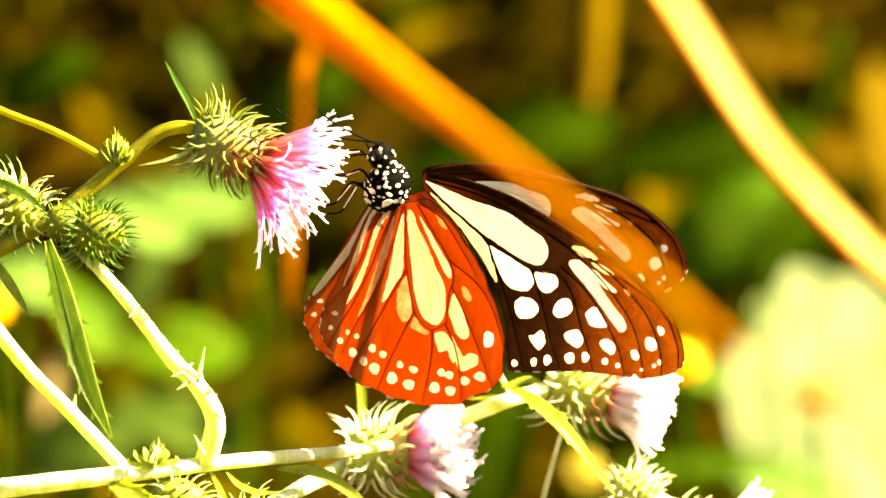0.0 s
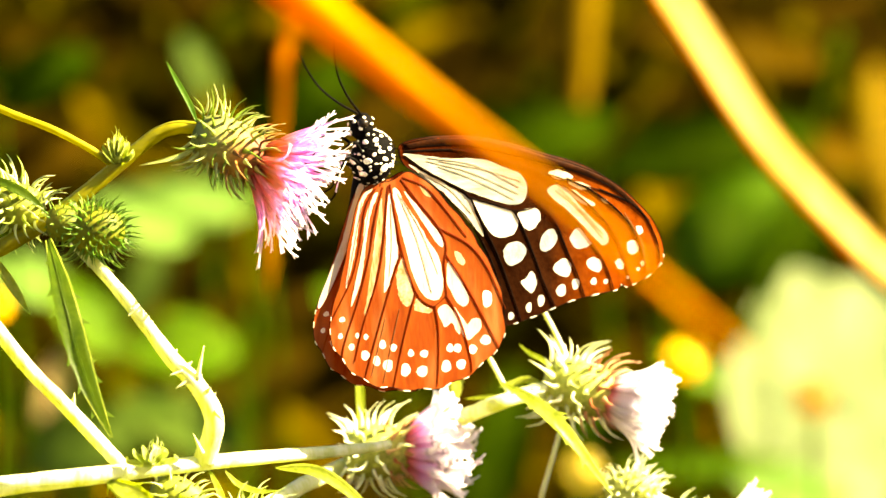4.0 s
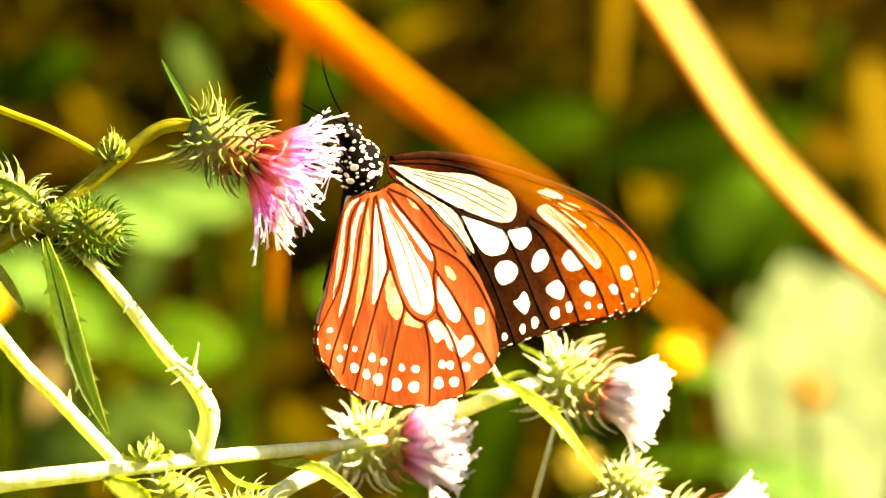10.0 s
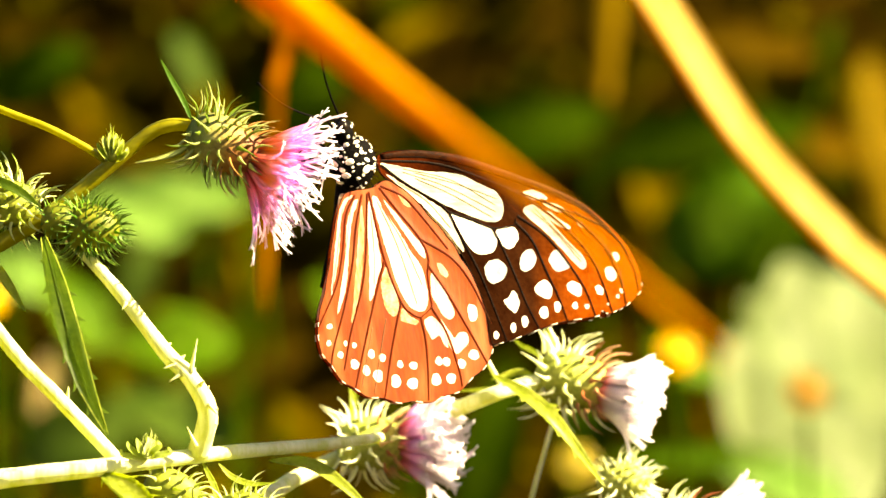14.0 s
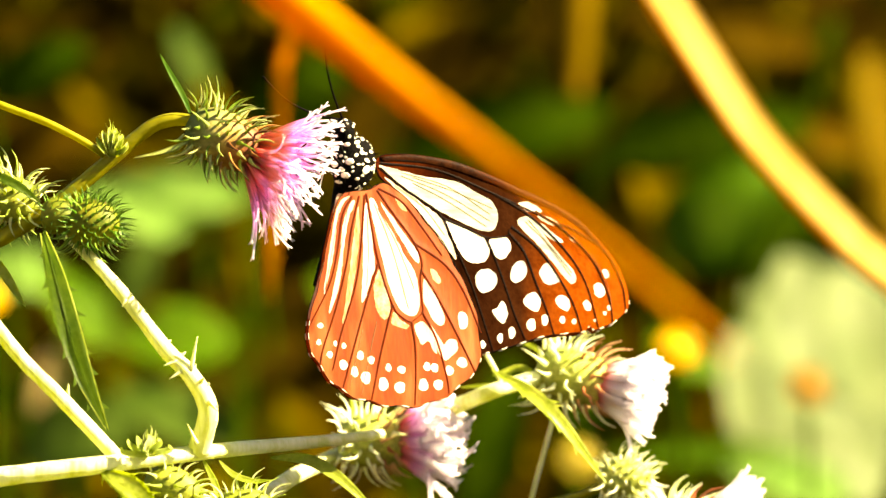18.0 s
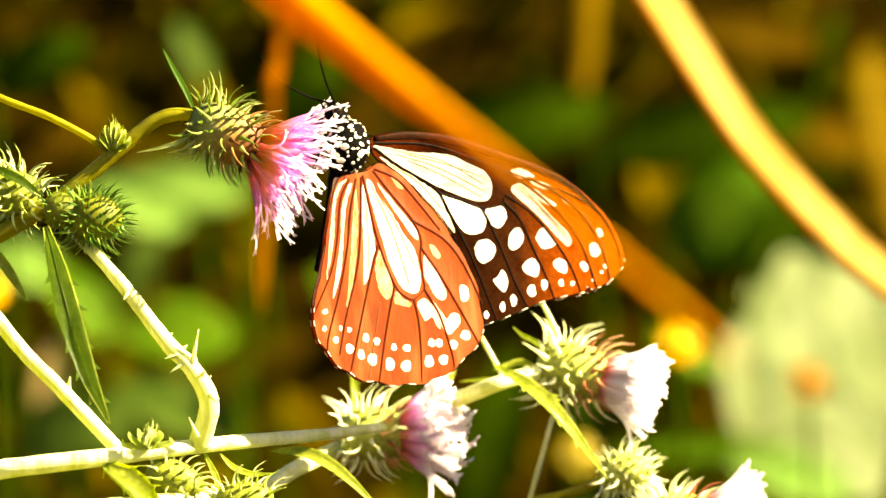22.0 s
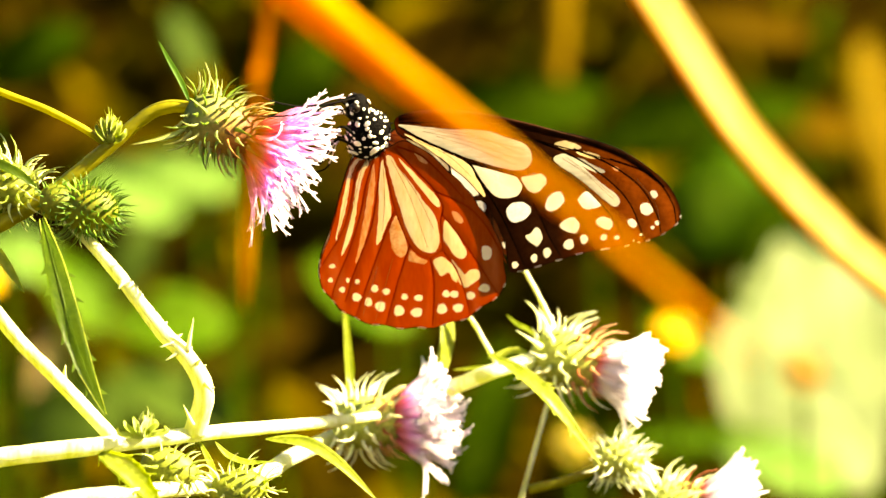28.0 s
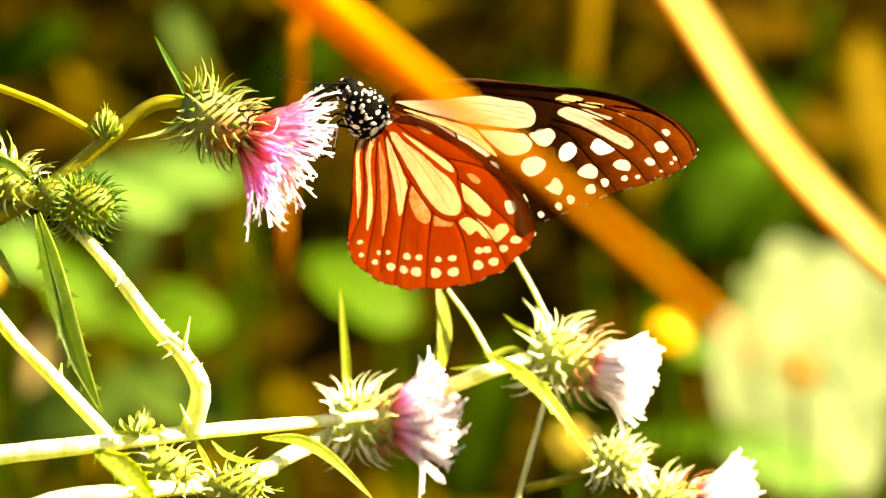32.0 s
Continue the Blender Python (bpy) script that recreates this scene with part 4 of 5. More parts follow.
FORE_VEINS = [
    trace((0.29, 0.14), (0.76, -0.22), (1.40, -0.60), (1.55, -0.75), (2.00, -0.91), (2.40, -1.08), (2.82, -1.05), (2.89, -0.92)),
    trace((1.55, -0.75), (1.80, -1.31), (2.07, -1.91), (2.30, -2.57), (2.49, -3.16)),
    trace((2.40, -1.08), (2.58, -1.47), (2.79, -2.02), (2.95, -2.49), (3.17, -2.97)),
    trace((2.88, -1.00), (3.18, -1.34), (3.41, -1.91), (3.62, -2.41), (3.76, -2.85)),
    trace((2.93, -0.88), (3.37, -1.18), (3.70, -1.53), (3.99, -1.95), (4.20, -2.33), (4.35, -2.79)),
    trace((2.61, -0.29), (3.30, -0.66), (3.95, -1.20), (4.43, -1.84), (4.70, -2.71)),
    trace((3.43, -0.58), (4.07, -0.96), (4.63, -1.50), (4.93, -2.14), (5.01, -2.62)),
    trace((4.08, -0.85), (4.84, -1.27), (5.21, -1.89), (5.29, -2.38)),
    trace((0.30, 0.22), (1.45, 0.12), (2.61, -0.29), (3.37, -0.59), (4.08, -0.87)),
    trace((0.33, 0.30), (1.58, 0.23), (2.52, -0.02), (3.69, -0.50), (4.38, -0.88), (4.95, -1.41)),
]
HIND_VEINS = [
    trace((-0.02, -0.34), (0.07, -0.90), (0.19, -1.57), (0.45, -2.35), (0.67, -2.59), (0.82, -2.65)),
    trace((0.20, -0.27), (0.53, -0.71), (0.90, -1.18), (1.06, -1.55), (1.02, -1.86), (1.04, -2.27), (1.04, -2.47), (0.82, -2.65)),
    trace((0.18, -1.60), (-0.03, -2.18), (-0.20, -2.69), (-0.46, -3.51), (-0.57, -3.86)),
    trace((0.45, -2.35), (0.34, -2.70), (0.17, -3.31), (-0.01, -4.06)),
    trace((0.82, -2.65), (0.88, -3.08), (0.88, -3.59), (0.85, -4.14)),
    trace((1.04, -2.47), (1.31, -2.95), (1.50, -3.62), (1.54, -3.93)),
    trace((1.04, -1.71), (1.38, -2.23), (1.78, -2.96), (2.08, -3.54)),
    trace((0.92, -1.22), (1.51, -1.58), (1.88, -2.06), (2.22, -2.83)),
    trace((0.23, -0.24), (0.68, -0.46), (1.05, -0.88), (1.47, -1.43)),
    trace((-0.05, -0.37), (-0.15, -1.31), (-0.28, -2.02), (-0.58, -2.87), (-0.76, -3.52)),
    trace((-0.16, -0.39), (-0.33, -1.00), (-0.45, -1.64), (-0.67, -2.41), (-0.93, -3.11), (-1.01, -3.46)),
    trace((-0.30, -0.40), (-0.50, -0.74), (-0.62, -1.39), (-0.79, -2.00), (-1.18, -2.71)),
]
FORE_FOLDS = [
    trace((0.73, 0.06), (1.66, -0.17), (2.51, -0.66)),
    trace((0.72, 0.00), (1.58, -0.30), (2.50, -0.78)),
    trace((0.96, -0.02), (1.77, -0.25), (2.56, -0.55)),
    trace((0.95, -0.12), (1.63, -0.43), (2.42, -0.88)),
    trace((0.59, -0.18), (1.14, -0.54), (1.57, -1.05)),
    trace((3.23, -0.78), (3.62, -1.13), (4.16, -1.77)),
    trace((3.29, -0.74), (3.73, -1.21), (4.17, -1.70)),
    trace((4.58, -1.34), (4.90, -1.88), (4.99, -2.36)),
]
HIND_FOLDS = [
    trace((0.14, -0.52), (0.47, -1.33), (0.77, -2.41)),
    trace((0.21, -0.60), (0.59, -1.28), (0.90, -2.06)),
    trace((-0.01, -0.70), (0.00, -1.41), (-0.05, -2.02)),
    trace((-0.40, -0.64), (-0.56, -1.40), (-0.77, -2.30)),
    trace((-0.56, -0.63), (-0.72, -1.39), (-0.88, -2.10)),
    trace((-0.15, -2.78), (-0.33, -3.44), (-0.44, -3.84)),
    trace((0.13, -2.64), (-0.03, -3.25), (-0.21, -3.97)),
]

FORE_COSTA = [(0.30, 0.29), (0.88, 0.33), (1.47, 0.27), (1.94, 0.17), (2.64, -0.06), (3.11, -0.24), (3.70, -0.46), (4.28, -0.76), (4.72, -1.14), (5.08, -1.56)]


def closed(points, steps=5):
    """A smooth closed line through points, flat."""
    n = len(points)
    out = []
    for i in range(n):
        a, b, c, d = (Vector((*points[(i + k) % n], 0)) for k in (-1, 0, 1, 2))
        for k in range(steps):
            s = k / steps
            q = 0.5 * (2 * b + (c - a) * s + (2 * a - 5 * b + 4 * c - d) * s * s + (3 * b - a - 3 * c + d) * s ** 3)
            out.append((q.x, q.y))
    return out


def relief(points, hind):
    """How far the wing stands out along y, in metres, at places in centimetres: a gentle bulge, ridged along the veins, sagging between them."""
    p = np.array(points, float).reshape(-1, 2)
    x, z = p[:, 0], p[:, 1]
    c = 0.0004 * np.sin(0.55 * x + 0.3) * np.sin(0.6 * z + 0.4)
    if hind:
        c = c - 0.0003
    ridge = np.zeros(len(p))
    for vein in (HIND_VEINS if hind else FORE_VEINS):
        q = np.array([(v.x, v.y) for v in spline([(*k, 0) for k in vein], 4)])
        a, d = q[:-1], q[1:] - q[:-1]
        s = np.clip(((p[:, None] - a) * d).sum(2) / (d * d).sum(1), 0, 1)
        far = np.linalg.norm(p[:, None] - a - s[..., None] * d, axis=2).min(1)
        ridge = np.maximum(ridge, np.exp(-(far / 0.07) ** 2) * np.clip(np.hypot(x, z) / 1.2, 0.3, 1))
    fine = np.sin(34 * np.arctan2(x + 0.02 * np.sin(7 * z), -z + 0.2)) if hind else np.sin(15 * (x + 0.55 * z))
    return c - (0.00008 if hind else 0.00009) * ridge + 0.000012 * fine


def placed(points, hind, lift=0.0):
    """Places in centimetres on the wing's skin, in metres; lift: towards the side that is seen."""
    return [(x / 100, y - lift, z / 100) for (x, z), y in zip(points, relief(points, hind))]


def ribbon(name, points, r0, r1, hind, mat, lift=0.00008):
    """A narrow strip along a line of the wing, raised in its middle like a roof."""
    line = [Vector((q.x, q.y)) for q in spline([(*p, 0) for p in points], 5)]
    rows = []
    for i, c in enumerate(line):
        d = (line[min(i + 1, len(line) - 1)] - line[max(i - 1, 0)]).normalized()
        side = Vector((-d.y, d.x)) * (r0 + (r1 - r0) * i / (len(line) - 1)) * 100
        rows += [c - side, c, c + side]
    flat = placed([tuple(q) for q in rows], hind, lift)
    verts = [(x, y - (0.00006 if i % 3 == 1 else 0), z) for i, (x, y, z) in enumerate(flat)]
    me = bpy.data.meshes.new(name)
    me.from_pydata(verts, [], [(3 * i + k, 3 * i + k + 1, 3 * i + k + 4, 3 * i + k + 3) for i in range(len(line) - 1) for k in (0, 1)])
    me.materials.append(mat)
    me.polygons.foreach_set("use_smooth", [True] * len(me.polygons))
    return name, me


def inside(x, y, loop):
    hit = False
    for (ax, ay), (bx, by) in zip(loop, loop[1:] + loop[:1]):
        if (ay > y) != (by > y) and x < (bx - ax) * (y - ay) / (by - ay) + ax:
            hit = not hit
    return hit


def wing_meshes(edge, patches, spots, veins, folds, margin, membrane, hind):
    """A wing's meshes: the membrane cut round its pale windows and spots, those, the veins and the rim."""
    outline = closed(edge, 6)
    if hind:
        outline = [(x * (1 + 0.008 * math.sin(17 * math.atan2(z + 2, x - 0.4))), z * (1 + 0.006 * math.sin(22 * math.atan2(z + 2, x - 0.4)))) for x, z in outline]
    loops, tones = [], []
    for tone, pts in patches:
        loops.append([(x + 0.018 * noise.noise((x * 9, z * 9, 1)), z + 0.018 * noise.noise((x * 9, z * 9, 7))) for x, z in closed(pts, 6)])
        tones.append(("pale_window", tone))
    for x, z, a, b in spots:
        loops.append([(x + a * math.cos(f) * (1 + 0.14 * math.sin(3 * f + 9 * x)), z + b * math.sin(f) * (1 + 0.08 * math.cos(2 * f + 5 * z))) for f in [2 * math.pi * k / 12 for k in range(12)]])
        tones.append(("white_spot", HIND_SPOT if hind else WHITE_SPOT))
    verts, faces = [], []
    for loop in [outline, *loops]:
        n = len(verts)
        if sum(a[0] * b[1] - b[0] * a[1] for a, b in zip(loop, loop[1:] + loop[:1])) < 0:
            loop = loop[::-1]
        verts += [Vector(p) for p in loop]
        faces.append(list(range(n, n + len(loop))))
    xs, zs = [p[0] for p in outline], [p[1] for p in outline]
    step = 0.045
    for i in range(int((max(xs) - min(xs)) / step)):
        for j in range(int((max(zs) - min(zs)) / step)):
            q = (min(xs) + i * step + 0.02 * math.sin(37 * j), min(zs) + j * step)
            if inside(*q, outline):
                verts.append(Vector(q))
    vo, _, fo, _, _, origin = mathutils.geometry.delaunay_2d_cdt(verts, [], faces, 1, 1e-5)
    groups = {}
    for f, o in zip(fo, origin):
        groups.setdefault(max(o), []).append(f)
    skin = placed([(v.x, v.y) for v in vo], hind)

    def sheet(name, fs, mat):
        used = sorted({i for f in fs for i in f})
        index = {i: k for k, i in enumerate(used)}
        me = bpy.data.meshes.new(name)
        me.from_pydata([skin[i] for i in used], [], [[index[i] for i in f] for f in fs])
        me.materials.append(mat)
        me.polygons.foreach_set("use_smooth", [True] * len(me.polygons))
        return me
    pieces = [("membrane", sheet("membrane", groups.pop(0), membrane))]
    for k in sorted(groups):
        name, tone = tones[k - 1]
        pieces.append((name, sheet(name, groups[k], tone)))
    for v in veins:
        pieces.append(ribbon("vein", v, 0.00018 if hind else 0.00022, 0.00010, hind, VEIN_RED if hind else VEIN))
    if not hind:
        # the thick dark leading edge
        pts = placed([(q.x, q.y) for q in spline([(x, z, 0) for x, z in FORE_COSTA], 5)], hind)
        bm = tube(pts, 0, 0, 8, 1, taper=[0.0005, 0.0007, 0.0008, 0.0009, 0.0008, 0.0007, 0.0006, 0.0005, 0.0004, 0.0002])
        for q in bm.verts:
            c = min(pts, key=lambda p: (p[0] - q.co.x) ** 2 + (p[2] - q.co.z) ** 2)[1]
            q.co.y = c + (q.co.y - c) * 0.3
        pieces.append(("leading_edge", mesh_from("leading_edge", bm, COSTA)))
    for v in folds:
        pieces.append(ribbon("fold_line", v, 0.00005, 0.00004, hind, FOLD, 0.00004))
    first, last = margin
    for i in range(first * 6, last * 6, 6):
        dash = outline[i:i + 3]
        pieces.append(("fringe", mesh_from("fringe", tube(placed(dash, hind, 0.00006), 0.00010, 0.00010, 5, 2), WHITE_SPOT)))
    rim = placed(outline[::2] + outline[:1], hind)
    pieces.append(("wing_rim", mesh_from("wing_rim", tube(rim, 0.00007, 0.00007, 5, 2), VEIN)))
    return pieces


FORE_MESHES = wing_meshes(FORE_EDGE, FORE_PATCHES, FORE_SPOTS, FORE_VEINS, FORE_FOLDS, (12, 24), UMBER, False)
HIND_MESHES = wing_meshes(HIND_EDGE, HIND_PATCHES, HIND_SPOTS, HIND_VEINS, HIND_FOLDS, (7, 21), RUSSET, True)


def wing(parent, name, pieces, label, depth):
    """A wing hung on the butterfly; its membrane carries windows, spots and veins."""
    ob = new(name, pieces[0][1])
    ob.parent = parent
    ob.location = (0, depth, 0)
    tagged(ob, label)
    for n, me in pieces[1:]:
        piece(n, me, ob, Matrix.Identity(4))
    return ob


def ball(r, u=18, v=12, stretch=(1, 1, 1), wob=0.0):
    bm = bmesh.new()
    bmesh.ops.create_uvsphere(bm, u_segments=u, v_segments=v, radius=r)
    for q in bm.verts:
        q.co = Vector([a * b for a, b in zip(q.co, stretch)]) * (1 + wob * noise.noise(q.co * 900))
    return bm


def build_butterfly():
    root = thing("butterfly", "chestnut and black butterfly with cream windows feeding on a thistle", "butterfly", (0, 0, 0))
    near_fore = wing(root, "forewing", FORE_MESHES, "dark brown forewing with pale windows", 0.0001)
    near_hind = wing(root, "hindwing", HIND_MESHES, "russet hindwing with cream streaks and white spots", 0.0)
    far_fore = wing(root, "forewing", FORE_MESHES, "dark brown forewing with pale windows", 0.0028)
    far_hind = wing(root, "hindwing", HIND_MESHES, "russet hindwing with a pale cream inner margin", 0.0024)
    strip = [(-0.10, -0.38), (-0.40, -0.36), (-0.57, -0.40), (-0.66, -0.93), (-0.88, -1.67), (-1.15, -2.44), (-1.14, -2.62), (-0.96, -2.30), (-0.70, -1.60), (-0.46, -0.95)]
    me = bpy.data.meshes.new("inner_margin")
    me.from_pydata(placed(closed(strip, 4), True, 0.00025), [], [list(range(4 * len(strip)))])
    me.materials.append(CREAM)
    piece("inner_margin", me, far_hind, Matrix.Identity(4))
    rnd = random.Random(9)
    # thorax with head, eyes, legs and feelers
    bm = ball(0.0040, 20, 14, (1.0, 0.95, 1.25), 0.06)
    bm.transform(pose(0, 0, 0, 0, 15, 0))
    body = part("body", bm, BLACK, root, "black thorax dotted with white")
    bm = ball(0.0022, 16, 12, (0.95, 1.1, 1.15), 0.10)
    bm.transform(pose(-0.0019, 0, 0.0058))
    part("head", bm, BLACK, body)
    for y in (-0.0017, 0.0017):
        bm = ball(0.00105, 14, 10)
        bm.transform(pose(-0.0024, y, 0.0066))
        part("eye", bm, EYE, body)
    taken = []
    while len(taken) < 84:
        d = Vector((rnd.gauss(0, 1), rnd.gauss(-0.6, 0.9), rnd.gauss(-0.1, 1))).normalized()
        r = 0.00050 * rnd.choice((0.5, 0.65, 0.85, 1.05, 1.35)) * (1.15 if d.z < -0.2 else 0.9)
        if any((d - e).length * 0.0040 < r + q for e, q in taken):
            continue
        taken.append((d, r * 0.75))
        p = pose(0, 0, 0, 0, 15, 0) @ Vector((d.x * 0.0040, d.y * 0.0038, d.z * 0.0050))
        bm = ball(r, 10, 6, (rnd.uniform(0.65, 1.1), rnd.uniform(0.9, 1.5), 0.25), 0.35)
        bm.transform(aim(p, d, rnd.uniform(-40, 40)))
        part("white_dot", bm, BODY_SPOT, body)
    # short dark hair on the back and breast
    for k in range(60):
        d = Vector((rnd.gauss(0, 1), rnd.gauss(0, 0.6), rnd.gauss(0, 1))).normalized()
        p = pose(0, 0, 0, 0, 15, 0) @ Vector((d.x * 0.0040, d.y * 0.0038, d.z * 0.0050))
        q = p + d * rnd.uniform(0.0006, 0.0013) + Vector((0, 0, -0.0004))
        part("hair", tube([p, p.lerp(q, 0.5) + d * 0.0001, q], 0.00009, 0.00003, 4, 2), BLACK, body)
    for i in range(16):
        f = i * 2.39996
        h = -0.7 + 1.5 * (i + 0.5) / 16
        r = math.sqrt(max(0, 1 - h * h))
        d = Vector((r * math.cos(f), r * math.sin(f), h))
        bm = ball(0.00034 * rnd.uniform(0.7, 1.2), 8, 6, (1, 1, 0.4))
        bm.transform(aim(Vector((-0.0019, 0, 0.0058)) + d * 0.0025, d))
        part("white_dot", bm, BODY_SPOT, body)
    bm = tube([(0.0, 0.003, -0.003), (-0.0015, 0.003, -0.009), (-0.0038, 0.003, -0.016), (-0.0060, 0.003, -0.022)], 0.0022, 0.0011, 12, 6, rough=0.05)
    part("abdomen", bm, BLACK, body, "dark narrow abdomen between the wings")
    for pts in ([(-0.0028, -0.002, -0.001), (-0.006, -0.0028, 0.0008), (-0.0085, -0.002, -0.004), (-0.0105, -0.001, -0.0055)],
                [(-0.0026, -0.002, 0.001), (-0.0048, -0.003, 0.0036), (-0.0076, -0.002, 0.0015), (-0.0108, -0.001, 0.0005)],
                [(-0.0026, 0.001, -0.002), (-0.0054, 0.001, -0.001), (-0.0074, 0.0, -0.0062), (-0.0100, 0.0, -0.0075)],
                [(-0.0026, 0.002, 0.002), (-0.0060, 0.003, 0.0046), (-0.0088, 0.003, 0.0036), (-0.0118, 0.002, 0.0030)]):
        part("leg", tube(pts, 0.00030, 0.00016, 6, 5), BLACK, body)
        mid = [tuple(a + (b - a) * s for a, b in zip(pts[1], pts[2])) for s in (0.1, 0.5, 0.9)]
        part("leg_stripe", tube([(x, y - 0.00016, z) for x, y, z in mid], 0.00016, 0.00014, 5, 3), BODY_SPOT, body)
    part("proboscis", tube([(-0.0034, 0, 0.0055), (-0.0062, 0, 0.0050), (-0.0092, 0, 0.0034), (-0.0118, 0, 0.0010)], 0.00020, 0.00014, 6, 6), BLACK, body)
    part("palp", tube([(-0.0032, -0.0006, 0.0062), (-0.0044, -0.0006, 0.0072), (-0.0050, -0.0006, 0.0082)], 0.00035, 0.00012, 6, 4), BLACK, body)
    feelers = []
    for y in (-0.0006, 0.0006):
        pts = [(0, 0, 0), (0.0060, 0, 0.0010), (0.0120, 0, 0.0012), (0.0168, 0, 0.0004), (0.0195, 0, -0.0004)]
        bm = tube(pts, 0.00022, 0.00016, 6, 6)
        tube([pts[-2], pts[-1], (0.0212, 0, -0.0010)], 0.00014, 0.00026, 6, 4, bm=bm)
        ob = new("antenna", mesh_from("antenna", bm, BLACK))
        ob.parent = body
        ob.location = (-0.0022, y, 0.0080)
        tagged(ob, "thin black antenna")
        feelers.append(ob)
    return root, body, near_fore, far_fore, far_hind, feelers


butterfly, body, near_fore, far_fore, far_hind, feelers = build_butterfly()

# ---- what moves ----
# seconds; wing root to the right and up in centimetres; turns about the three axes
BUTTERFLY_ROWS = [
    (0, -0.61, 1.11, 23.4, 11.4, -5.3), (0.5, -0.70, 1.26, 22.0, 4.0, -7.5), (1, -0.73, 1.29, 17.4, 4.3, -6.2),
    (1.5, -0.66, 1.22, 21.4, 7.9, -2.2), (2, -0.74, 1.10, 20.0, 12.0, -1.5), (2.5, -0.79, 1.17, 15.5, 8.9, -4.5),
    (2.75, -0.79, 1.17, 15.5, 8.9, -4.5), (2.9, -1.06, 1.03, 20.9, 15.8, 32.1), (3, -0.86, 1.26, 15.3, 10.0, 22.2),
    (3.12, -0.82, 1.31, 14.5, 8.2, 20.0), (3.3, -0.78, 1.37, 13.0, 6.4, 18.0), (3.5, -0.95, 1.52, 10.3, -6.2, 25.1),
    (5.5, -0.97, 1.46, 4.6, -1.1, 14.9), (6, -0.98, 1.49, 4.1, -1.8, 14.9), (6.5, -0.97, 1.45, 4.0, -1.1, 16.2),
    (7, -1.00, 1.41, 3.6, -1.5, 16.1), (7.5, -0.95, 1.40, 5.0, 0.1, 13.1), (8, -0.94, 1.39, 4.1, -0.9, 15.1),
    (8.5, -1.05, 1.35, 3.0, -3.3, 17.2), (9, -1.08, 1.29, 3.4, -3.0, 17.9), (9.5, -1.06, 1.22, 1.6, -0.4, 17.8),
    (10, -1.11, 1.25, 0.5, -2.3, 19.7), (10.5, -1.08, 1.19, 1.4, 0.5, 18.5), (11, -1.06, 1.11, 0.3, 2.4, 18.6),
    (11.5, -1.09, 1.21, 1.7, -0.2, 19.0), (12, -1.11, 1.26, -1.1, -1.2, 20.8), (12.5, -1.14, 1.29, -3.4, -2.1, 23.3),
    (13, -1.19, 1.14, -8.5, -0.9, 25.6), (13.5, -1.24, 1.16, -7.2, -2.3, 26.8), (14, -1.23, 1.27, -6.1, -2.0, 26.2),
    (14.5, -1.23, 1.26, -7.0, -1.6, 27.0), (16.5, -1.31, 1.32, -5.9, -4.1, 26.3), (17, -1.27, 1.21, -7.8, -0.5, 25.1),
    (17.5, -1.29, 1.16, -8.0, 1.2, 26.3), (18, -1.26, 1.16, -5.4, 1.3, 27.2), (18.5, -1.28, 1.18, -5.3, 0.3, 28.0),
    (19, -1.29, 1.22, -6.4, 0.1, 27.9), (19.5, -1.37, 1.23, -7.2, -2.0, 30.9), (20, -1.38, 1.23, -7.3, -1.7, 30.4),
    (20.5, -1.35, 1.21, -6.5, -1.5, 29.7), (21, -1.36, 1.26, -6.8, -1.8, 30.9), (21.5, -1.40, 1.37, -5.2, -4.4, 30.3),
    (22, -1.38, 1.40, -2.5, -3.8, 29.0), (22.5, -1.38, 1.41, -1.9, -4.2, 29.1), (23, -1.38, 1.44, -2.8, -4.9, 28.4),
    (23.5, -1.35, 1.48, 1.7, -5.3, 27.3), (24, -1.23, 1.51, 10.0, -2.2, 24.8), (24.5, -1.22, 1.50, 14.7, -3.8, 23.9),
    (25, -1.11, 1.51, 17.9, -0.1, 25.1), (25.5, -1.08, 1.49, 19.5, 3.2, 22.6), (26.2, -1.05, 1.50, 20.5, 2.4, 20.4), (26.8, -0.98, 1.50, 27.2, -0.4, 8.4), (27.5, -0.95, 1.51, 27.9, -1.4, 7.0),
    (28, -0.89, 1.61, 31.7, -3.3, 4.3), (28.5, -0.90, 1.73, 33.0, -6.9, -0.9), (29, -0.88, 1.73, 34.5, -7.2, -1.1),
    (29.5, -0.89, 1.83, 36.6, -9.9, -4.5), (30, -0.87, 1.86, 38.2, -11.5, -2.2), (30.5, -0.89, 1.90, 39.4, -13.2, -4.3),
    (31, -0.89, 1.89, 40.7, -13.4, -5.1), (31.5, -0.89, 1.96, 38.2, -12.4, -4.2), (32, -0.86, 1.94, 37.8, -11.9, -3.2),
]
